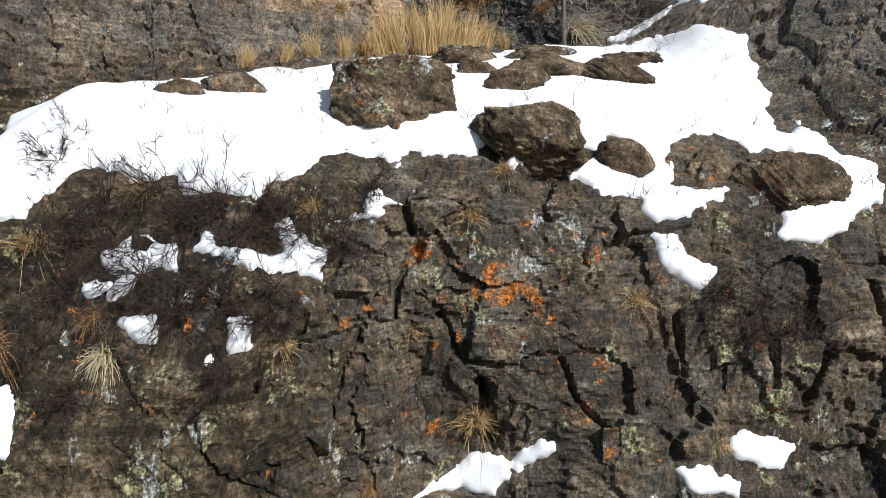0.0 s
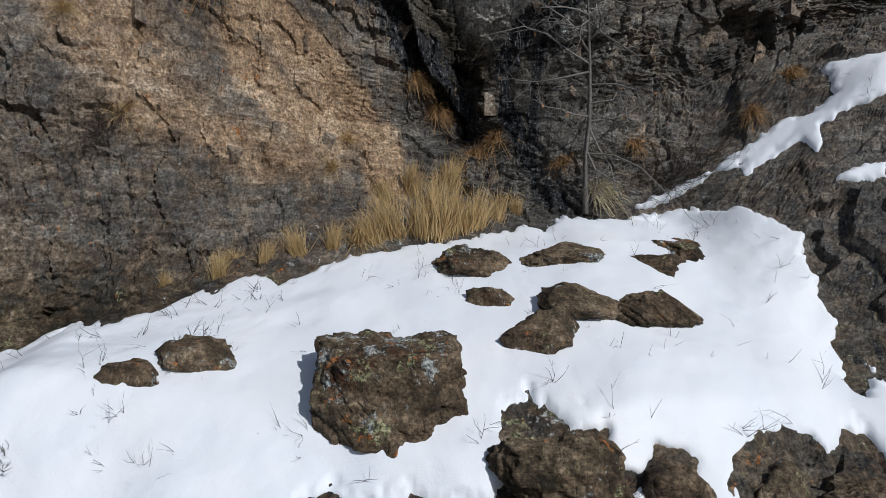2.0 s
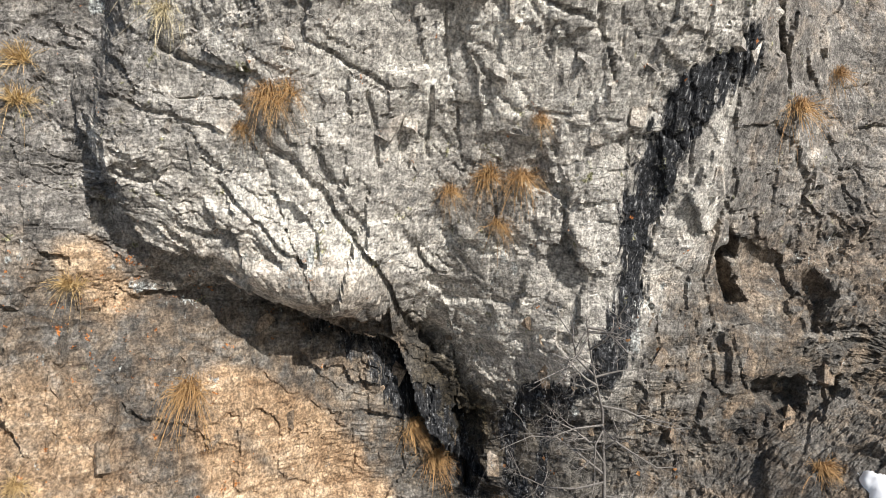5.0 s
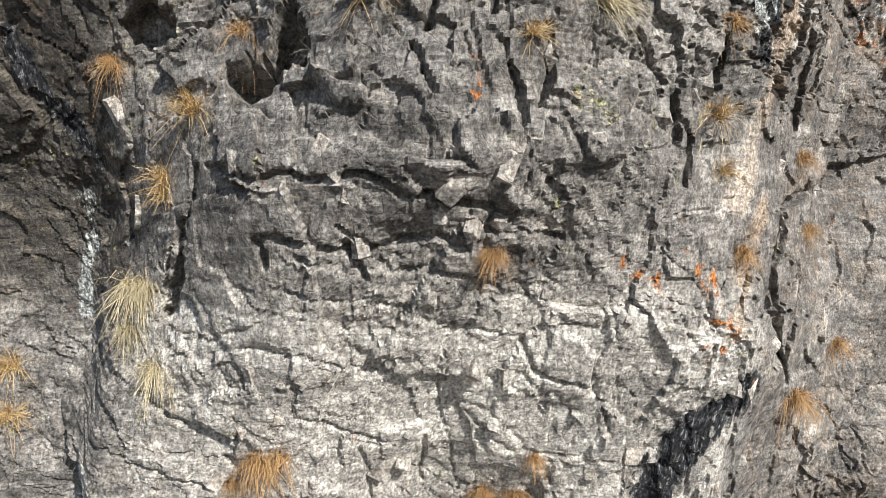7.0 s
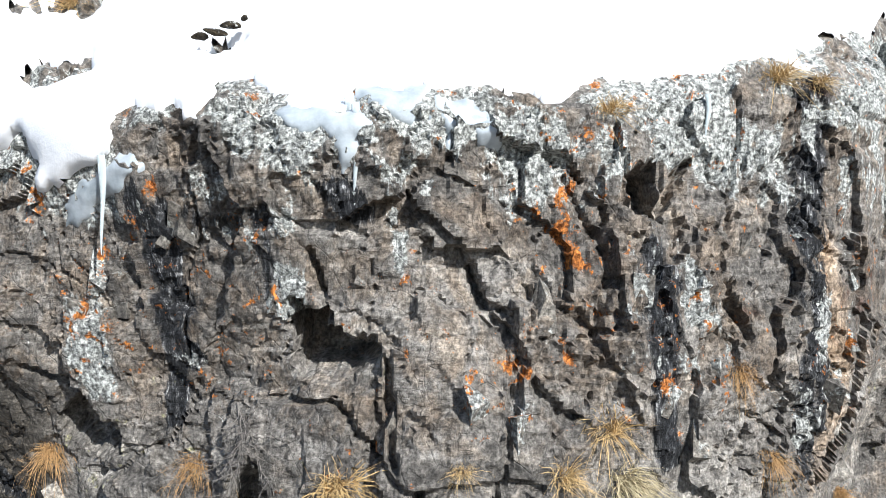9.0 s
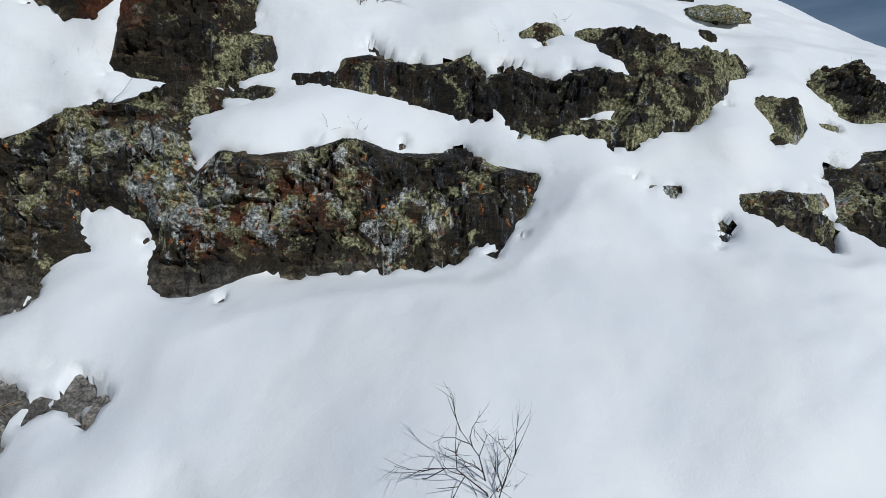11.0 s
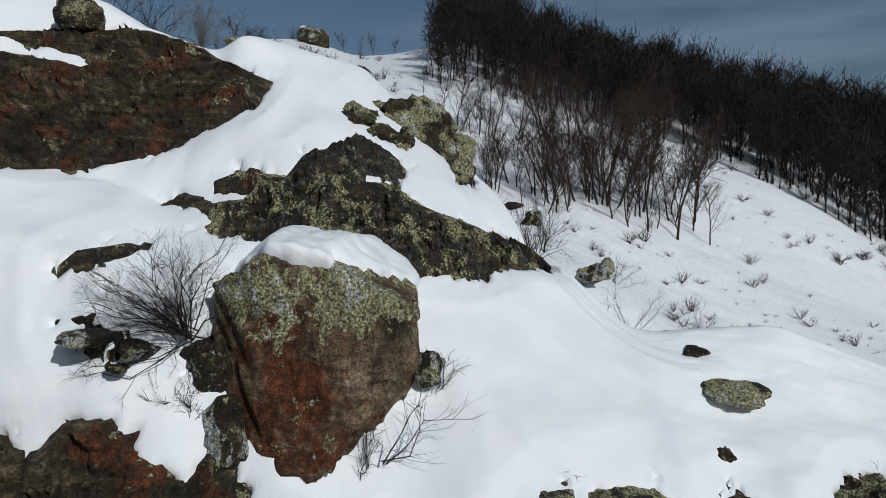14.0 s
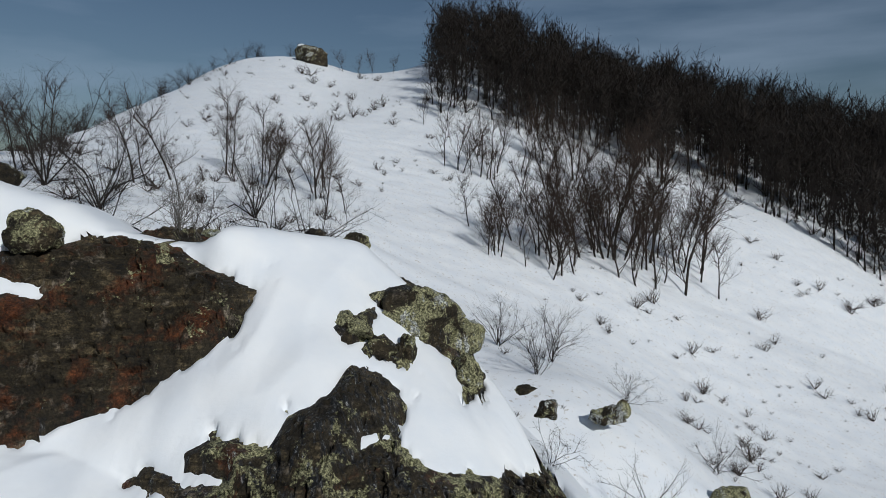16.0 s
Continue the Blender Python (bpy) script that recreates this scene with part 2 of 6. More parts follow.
SNOW = {
    "ledge": LEDGE_FRONT + LEDGE_BACK,
    "buttress_patch": [(4.25, 7.31), (4.49, 7.48), (4.76, 7.48), (4.73, 7.34), (4.28, 7.26)],
    "buttress": [(2.24, 7.02), (2.84, 7.27), (3.44, 7.61), (3.83, 7.92), (4.28, 8.14), (4.61, 8.38), (4.76, 8.81), (5.24, 8.9), (5.84, 9.12), (5.33, 8.42), (4.64,
        8.14), (4.4, 7.95), (4.22, 7.62), (4.16, 7.84), (3.86, 7.62), (3.56, 7.43), (3.59, 7.59), (3.29, 7.47), (2.81, 7.14)],
    "patch_twigs": [(-2.62, 3.93), (-2.41, 4.06), (-2.05, 4.01), (-2.02, 3.85), (-2.32, 3.87), (-2.38, 3.82)],
    "patch_tail": [(-2.47, 3.65), (-2.41, 3.79), (-2.35, 3.71)],
    "patch_crumb": [(-2.74, 3.76), (-2.53, 3.73), (-2.62, 3.65)],
    "patch_tiny": [(-1.93, 3.98), (-1.84, 4.12), (-1.75, 3.98)],
    "patch_large": [(-1.66, 3.98), (-1.3, 3.98), (-1.27, 4.17), (-1.36, 4.2), (-1.21, 4.23), (-1, 4.06), (-0.91, 3.97), (-0.94, 3.78), (-1.27, 3.82), (-1.54, 3.88)],
    "patch_bead": [(-1.36, 4.36), (-1.3, 4.39), (-1.3, 4.28)],
    "patch_hook": [(-1, 4.17), (-0.82, 4.3), (-0.67, 4.33), (-0.61, 4.5), (-0.49, 4.5), (-0.4, 4.38), (-0.52, 4.36), (-0.43, 4.22), (-0.61, 4.22), (-0.79, 4.17)],
    "patch_drop": [(-1.54, 3.28), (-1.51, 3.47), (-1.42, 3.47), (-1.42, 3.3), (-1.48, 3.25)],
    "patch_grass": [(-2.32, 3.46), (-2.11, 3.49), (-2.05, 3.36), (-2.17, 3.41)],
    "patch_stick": [(-1.75, 3.11), (-1.6, 3.25), (-1.57, 3.22), (-1.69, 3.11)],
    "patch_notch": [(0.53, 4.86), (0.65, 4.91), (0.68, 4.77), (0.59, 4.7)],
    "patch_tongue": [(1.76, 4.1), (1.94, 4.1), (2, 3.92), (2.15, 3.81), (2.09, 3.67), (1.85, 3.8)],
    "patch_low": [(-0.25, 2.02), (0.02, 2.16), (0.23, 2.34), (0.53, 2.36), (0.89, 2.49), (0.92, 2.4), (0.68, 2.27), (0.53, 2.15), (0.44, 2)],
    "patch_cushion": [(2.27, 2.42), (2.42, 2.57), (2.75, 2.51), (2.93, 2.42), (2.72, 2.27), (2.57, 2.24), (2.33, 2.36)],
    "patch_foot": [(1.79, 2.31), (1.97, 2.31), (2.18, 2.22), (2.39, 2.21), (2.33, 2.04), (2.09, 2.13), (1.85, 2.19)],
    "patch_side": [(-3.22, 3.04), (-2.98, 3.04), (-2.86, 2.85), (-2.89, 2.66), (-3.04, 2.65)],
    "top_edge": [(-2.86, 18.82), (-2.44, 18.91), (-2.17, 19.15), (-2.2, 19.37), (-1.78, 19.41), (-1.54, 19.3), (-1.45, 19.37), (-1.45, 19.53), (-1.15, 19.49),
        (-0.94, 19.41), (-0.88, 19.25), (-0.61, 19.25), (-0.49, 19.23), (-0.43, 19.41), (-0.16, 19.39), (-0.07, 19.44), (0.32, 19.41), (0.44,
        19.46), (0.59, 19.47), (0.8, 19.36), (1.04, 19.33), (0.95, 19.47), (1.13, 19.48), (1.34, 19.43), (1.67, 19.58), (1.91, 19.6), (2.21, 19.54),
        (2.54, 19.73), (2.96, 19.66)],
}
ROCK = {
    "slope_left": [(-3.16, 19.79), (-2.95, 19.78), (-2.74, 19.76), (-2.62, 19.64), (-2.77, 19.59), (-2.98, 19.56)],
    "slope_dark": [(-1.87, 19.81), (-1.75, 19.93), (-1.51, 20), (-1.48, 19.9), (-1.66, 19.86), (-1.72, 19.79)],
    "slope_tuft": [(-3.82, 20.55), (-3.55, 20.55), (-3.28, 20.68), (-2.95, 20.74), (-2.8, 20.65), (-2.41, 20.74), (-2.35, 20.64), (-2.62, 20.66), (-2.98, 20.52),
        (-2.89, 20.38), (-3.22, 20.33), (-3.67, 20.34)],
    "slope_right": [(3.53, 20.31), (3.17, 20.06), (2.99, 19.79), (2.99, 19.64), (3.32, 19.57), (4.01, 20.36)],
    "slope_top": [(2.09, 22.24), (2.39, 22.26), (2.27, 22.14)],
    "slope_top_b": [(2.39, 21.86), (2.69, 21.88), (2.6, 21.77)],
    "slope_top_c": [(2.9, 22.11), (3.29, 22.03), (3.65, 21.89), (3.5, 21.74), (3.2, 21.83), (2.9, 21.98)],
    "slope_top_d": [(4.01, 22.25), (4.94, 22.78), (5.39, 22.83), (5.39, 22.4), (4.79, 21.64), (4.04, 21.7), (3.74, 21.87)],
    "dark_slab": [(-4.24, 22.7), (-3.91, 22.83), (-3.67, 23.03), (-3.46, 23.1), (-3.1, 23.15), (-2.83, 23.26), (-2.38, 23.38), (-2.14, 23.29), (-2.08, 23.11),
        (-2.38, 22.98), (-2.26, 22.69), (-2.14, 22.39), (-1.93, 22.62), (-1.54, 22.61), (-1.12, 22.68), (-0.85, 22.79), (-0.64, 22.77), (-0.34,
        22.65), (0.29, 22.67), (0.62, 22.5), (1.04, 22.43), (1.07, 22.36), (0.92, 22.16), (0.65, 21.75), (0.38, 21.81), (0.14, 21.64), (-0.67,
        21.53), (-1.45, 21.56), (-1.72, 21.35), (-2.14, 21.25), (-2.41, 21.28), (-2.5, 21.52), (-2.44, 21.79), (-2.59, 22.03), (-3.01, 22.21),
        (-3.28, 22.17), (-3.19, 21.92), (-3.01, 21.75), (-3.34, 21.63), (-3.49, 21.26), (-3.85, 21.01), (-4.12, 20.93)],
    "band": [(-1.45, 23.42), (-1.45, 23.51), (-1, 23.49), (-0.97, 23.7), (-0.67, 23.79), (-0.37, 23.7), (-0.04, 23.69), (0.2, 23.69), (0.38, 23.77), (0.5,
        23.61), (0.56, 23.4), (0.65, 23.51), (0.95, 23.55), (1.25, 23.37), (1.46, 23.5), (1.7, 23.53), (2.12, 23.45), (2.03, 23.66), (1.79, 23.76),
        (1.88, 23.95), (1.61, 24.04), (1.67, 24.18), (2.15, 24.21), (2.48, 24.13), (2.75, 23.95), (3.14, 23.85), (3.56, 23.95), (3.83, 23.86),
        (3.59, 23.57), (3.32, 23.55), (3.14, 23.29), (2.6, 22.88), (2.24, 22.84), (2, 22.75), (1.61, 22.83), (1.28, 22.83), (0.8, 22.94), (0.65,
        23.18), (0.53, 23.1), (0.2, 23.1), (-0.13, 23.2), (-0.43, 23.26), (-0.91, 23.26), (-1.24, 23.33)],
    "knob": [(0.92, 24.06), (1.13, 24.21), (1.49, 24.24), (1.49, 24.06), (1.34, 23.94), (1.01, 23.94)],
    "left_block": [(-3.25, 23.57), (-3.16, 23.99), (-3.16, 24.24), (-3.07, 24.81), (-2.77, 24.66), (-2.68, 24.5), (-2.44, 24.47), (-2.38, 24.86), (-2.23, 24.74),
        (-2.11, 24.5), (-1.96, 24.4), (-1.96, 24.16), (-2.11, 24), (-1.72, 23.99), (-1.63, 23.71), (-1.69, 23.53), (-1.96, 23.49), (-2.5, 23.45),
        (-3.01, 23.48)],
    "left_dome": [(-4, 24.87), (-3.79, 25.1), (-3.37, 25.15), (-3.13, 24.95), (-3.07, 24.78), (-3.13, 24.68), (-3.25, 24.52), (-3.22, 24.31), (-3.46, 24.04), (-3.82,
        24.07), (-4.09, 24.3), (-4.15, 24.53), (-4.09, 24.86)],
    "left_edge": [(-4.96, 25.12), (-4.45, 24.96), (-4.15, 24.88), (-4.15, 24.53), (-4.18, 24.35), (-4.33, 24.41), (-4.78, 24.41)],
    "left_foot": [(-1.96, 23.27), (-1.78, 23.37), (-1.57, 23.33), (-1.57, 23.19), (-1.78, 23.18)],
    "right_a": [(3.62, 23.31), (3.98, 23.35), (4.31, 23.23), (4.22, 23), (3.89, 22.77), (3.59, 22.8), (3.71, 22.99), (3.53, 23.17)],
    "right_b": [(4.67, 23.69), (5.24, 23.92), (5.6, 23.92), (5.63, 23.71), (6.29, 23.63), (5.99, 23.22), (5.18, 23.28), (4.94, 23.49)],
    "right_c": [(4.4, 23.13), (4.79, 23.12), (4.64, 23), (4.43, 23.01)],
    "right_d": [(4.22, 22.54), (4.76, 22.54), (5.33, 22.5), (4.79, 22), (4.16, 22.11), (4.01, 22.25)],
    "right_e": [(2.87, 22.18), (3.23, 22.2), (3.8, 22.17), (3.8, 22.06), (3.44, 21.92), (2.87, 21.98)],
    "right_f": [(2.09, 22.3), (2.42, 22.28), (2.36, 22.18), (2.21, 22.2)],
    "beside_boulder": [(-2.9, 25.65), (-2.83, 25.76), (-2.74, 25.79), (-2.65, 25.81), (-2.5, 25.78), (-2.36, 25.87), (-2.27, 25.38), (-2.5, 25.47), (-2.61, 25.58), (-2.77, 25.56)],
    "specks_a": [(-4.15, 26.09), (-3.73, 26.14), (-3.61, 26.07), (-3.82, 26.06)],
    "specks_b": [(-3.91, 25.95), (-3.43, 25.97), (-3.34, 25.89), (-3.67, 25.87)],
    "specks_c": [(-3.49, 25.79), (-3.25, 25.8), (-3.19, 25.71), (-3.4, 25.7)],
    "outcrop": [(-3.85, 27.31), (-3.55, 27.5), (-3.07, 27.41), (-3.19, 27.64), (-2.83, 27.78), (-2.11, 27.71), (-1.99, 28), (-1.51, 28.14), (-1.3, 28.38), (-0.79,
        28.14), (-0.52, 27.84), (-0.73, 27.77), (-1.09, 27.78), (-1.06, 27.65), (-0.64, 27.5), (-0.19, 27.27), (0.53, 26.99), (0.95, 26.77), (1.46,
        26.65), (1.79, 26.38), (1.22, 26.39), (0.62, 26.32), (0.05, 26.43), (-0.4, 26.42), (-0.91, 26.67), (-1.24, 26.79), (-1.63, 26.83), (-1.93,
        26.8), (-2.47, 26.93), (-2.95, 27), (-3.22, 26.98), (-2.98, 27.09), (-3.25, 27.23)],
    "ridge_a": [(-1.39, 29.15), (-0.67, 29.17), (-0.25, 28.92), (0.02, 28.69), (0.23, 28.42), (0.44, 28.13), (0.5, 28.04), (0.17, 28.14), (-0.37, 28.43), (-0.61,
        28.66), (-0.91, 28.9)],
    "ridge_b": [(-1.72, 28.8), (-1.45, 28.89), (-1.12, 28.97), (-1.12, 28.65), (-1.36, 28.59)],
    "ridge_c": [(-1.21, 28.52), (-0.94, 28.64), (-0.7, 28.42), (-0.43, 28.16), (-0.55, 28.12), (-0.82, 28.33)],
    "ridge_d": [(0.11, 28.08), (0.44, 27.9), (0.68, 27.62), (0.35, 27.78)],
    "stone_a": [(-4.28, 26.62), (-4.1, 26.78), (-3.75, 26.84), (-3.55, 26.78), (-3.65, 26.64), (-4.0, 26.56)],
    "big_left": [(-7, 29.73), (-6.19, 29.92), (-5.83, 29.93), (-5.53, 29.95), (-4.96, 30.09), (-4.24, 29.98), (-3.37, 29.59), (-2.74, 29.31), (-2.86, 29.04),
        (-2.95, 28.82), (-3.25, 28.58), (-3.79, 28.3), (-4.42, 27.98), (-4.96, 27.85), (-5.41, 27.84), (-6.16, 27.82)],
}
# Snow that lies in hollows of those rocks.
SNOW_ON_ROCK = {
    "on_big_left": [(-6.64, 29.77), (-5.83, 29.65), (-5.29, 29.47), (-5.32, 29.3), (-5.65, 29.41), (-6.52, 29.53)],
    "on_big_top": [(-4.87, 29.87), (-4.57, 29.9), (-4.51, 29.79), (-4.75, 29.77)],
    "on_band": [(1.46, 23.08), (1.88, 23.08), (1.85, 22.97), (1.49, 22.97)],
    "on_outcrop": [(-3.22, 27.41), (-2.98, 27.47), (-2.59, 27.45), (-2.59, 27.39), (-3.07, 27.35)],
    "on_outcrop_end": [(0.92, 26.74), (1.1, 26.68), (1.07, 26.62), (0.92, 26.7)],
}
SLOPE_SNOW = [(-11, 18.9), (-4.5, 19.0), (-3.0, 19.15)] + SNOW.pop("top_edge") + [(4.6, 20.6), (6.0, 20.9), (12, 20.9), (12, 33), (-11, 33)]


# Streaks of colour down the face: share, half width and line in x and height, kind by kind.
STREAKS = {
    "black": {
        "wet_curve": (1, 0.26, [(3.14, 13.43), (2.75, 13.09), (2.39, 12.67), (2.21, 12.1), (2.12, 11.47), (2.06, 10.74), (1.85, 10.23)]),
        "right_fall": (0.9, 0.22, [(2.93, 19.52), (2.93, 18.58), (2.87, 17.66), (3.05, 16.66)]),
        "mid_fall": (1, 0.14, [(1.52, 18.31), (1.55, 17.94), (1.58, 17.47), (1.61, 16.94)]),
        "left_fall_a": (1, 0.11, [(-1.99, 18.72), (-1.87, 18.28), (-1.72, 17.61)]),
        "left_fall_b": (0.9, 0.12, [(-1.75, 18.59), (-1.87, 17.96), (-1.87, 17.13)]),
        "left_fall_c": (0.8, 0.1, [(-1.09, 18.58), (-1.03, 17.99)]),
        "short_fall": (0.8, 0.12, [(-0.61, 18.69), (-0.46, 18.5)]),
        "wall_wet_a": (1, 0.22, [(1.97, 11.74), (2.18, 10.88), (1.82, 9.92), (1.19, 9.66), (0.8, 9.03)]),
        "wall_wet_b": (0.9, 0.2, [(0.8, 9.03), (1.01, 8.02), (1.43, 7.19)]),
        # Shade along the overhang's slanting lip, put in as black colour.
        "lip_shade_c": (1, 0.25, [(-0.7, 9.96), (-0.25, 9.05), (0.38, 8.26)]),
        "slanting_slab": (0.9, 0.16, [(-4.21, 16.9), (-4.06, 16.35), (-3.55, 15.73)]),
        # The striped hollow below the lip, its shade blackened into the colour.
        "lip_shade_a": (0.8, 0.28, [(-1.45, 10.41), (-1, 9.97), (-0.55, 9.19)]),
        "lip_shade_b": (0.7, 0.2, [(-0.7, 9.96), (0.05, 9.03), (0.44, 8.27)]),
        "wall_wet_d": (0.8, 0.15, [(1.43, 9.73), (1.34, 9.04), (1.19, 7.75)]),
    },
    "pale": {
        "white_edge": (1, 0.1, [(3.02, 12.95), (2.78, 12.43), (2.93, 11.7)]),
        "white_face": (0.7, 0.35, [(0.71, 14.32), (0.59, 13.72), (0.8, 13.14)]),
        "white_block": (0.7, 0.2, [(-0.52, 13.08), (-0.25, 12.96)]),
        "white_low": (0.8, 0.25, [(-1.93, 12), (-1.36, 11.46), (-1.03, 11.37)]),
        "white_right": (0.8, 0.25, [(5.06, 16.86), (4.88, 16.01)]),
        "lip_edge": (0.6, 0.16, [(-3.7, 12.56), (-3.25, 12.26), (-2.8, 11.88)]),
    },
    "warm": {
        "tan_rib": (0.35, 0.17, [(3.11, 18.35), (3.2, 17.56), (3.2, 16.48), (2.93, 15.8), (2.78, 15.35)]),
        "tan_rib_foot": (0.4, 0.16, [(3.11, 15.24), (2.9, 14.65), (2.75, 14.09)]),
        "ochre_wall_a": (0.45, 0.5, [(-4.33, 9.73), (-3.79, 8.95), (-3.31, 8.19)]),
        "ochre_wall_b": (0.45, 0.35, [(-2.86, 7.91), (-2.2, 7.7), (-1.66, 7.76)]),
        "peach_dome_a": (1, 0.34, [(-2.53, 9.74), (-2.11, 9.46), (-1.72, 8.88), (-1.33, 8.44)]),
        "peach_dome_b": (0.9, 0.3, [(-1.72, 8.29), (-1, 7.99), (-0.73, 7.22)]),
        "peach_dome_c": (0.9, 0.25, [(-2.65, 9.19), (-2.35, 8.62), (-1.69, 8.03)]),
        "wall_pale_band": (0.6, 0.25, [(-3.91, 11.34), (-3.58, 10.76)]),
    },
    "grey": {
        "flow_a": (0.55, 0.1, [(-0.25, 18.83), (-0.16, 18.21)]),
        "flow_b": (0.6, 0.08, [(-0.49, 19.21), (-0.46, 18.64)]),
        "flow_c": (0.5, 0.12, [(1.76, 18.41), (1.79, 17.94)]),
        "flow_d": (0.5, 0.1, [(-0.94, 18.66), (-0.94, 17.96)]),
        "flow_e": (0.5, 0.16, [(2.78, 18.89), (2.96, 17.99), (2.96, 16.92)]),
        "flow_f": (0.6, 0.14, [(-3.94, 15.49), (-3.82, 14.99), (-4, 14.14)]),
        "flow_g": (0.35, 0.35, [(-1.21, 19), (-0.22, 18.97), (0.56, 18.9)]),
        "flow_h": (0.35, 0.3, [(1.79, 19.11), (2.39, 19.01), (3.44, 19.16)]),
        "blue_face": (0.3, 0.25, [(-2.59, 17.89), (-2.53, 17.34)]),
    },
    "orange": {
        "spray_a": (0.46, 0.13, [(2.27, 15.47), (2.06, 15.13), (2.39, 14.7), (2.72, 14.1)]),
        "spray_b": (0.31, 0.16, [(1.49, 14.78), (2, 14.36), (2.51, 13.89)]),
        "spray_c": (0.5, 0.06, [(0.32, 16.3), (0.35, 16.02)]),
        "spray_d": (0.43, 0.07, [(0.98, 18.91), (0.92, 18.67), (1.01, 18.35)]),
        "spray_e": (0.43, 0.07, [(0.71, 18.79), (0.83, 18.67)]),
        "spray_f": (0.43, 0.08, [(0.5, 17.79), (0.56, 17.62)]),
        "spray_g": (0.5, 0.06, [(0.95, 17.75), (0.98, 17.57)]),
        "spray_h": (0.37, 0.07, [(1.85, 18.65), (1.91, 18.44)]),
        "spray_i": (0.37, 0.07, [(0.62, 17.93), (0.95, 17.99)]),
        "spray_j": (0.43, 0.06, [(-1.9, 18.51), (-1.78, 18.87)]),
        "spray_k": (0.43, 0.05, [(0.32, 16.25), (0.35, 16.02)]),
        "spray_l": (0.25, 0.1, [(0.89, 19.15), (1.22, 19.1)]),
        "spray_m": (0.31, 0.1, [(0.8, 3.54), (0.89, 3.35), (0.98, 3.09)]),
        "spray_n": (0.31, 0.08, [(0.44, 3.74), (0.59, 3.54)]),
        "spray_o": (0.25, 0.1, [(1.37, 3.07), (1.22, 2.76)]),
        "spray_p": (0.31, 0.07, [(-0.19, 4.1), (-0.79, 3.39)]),
    },
}
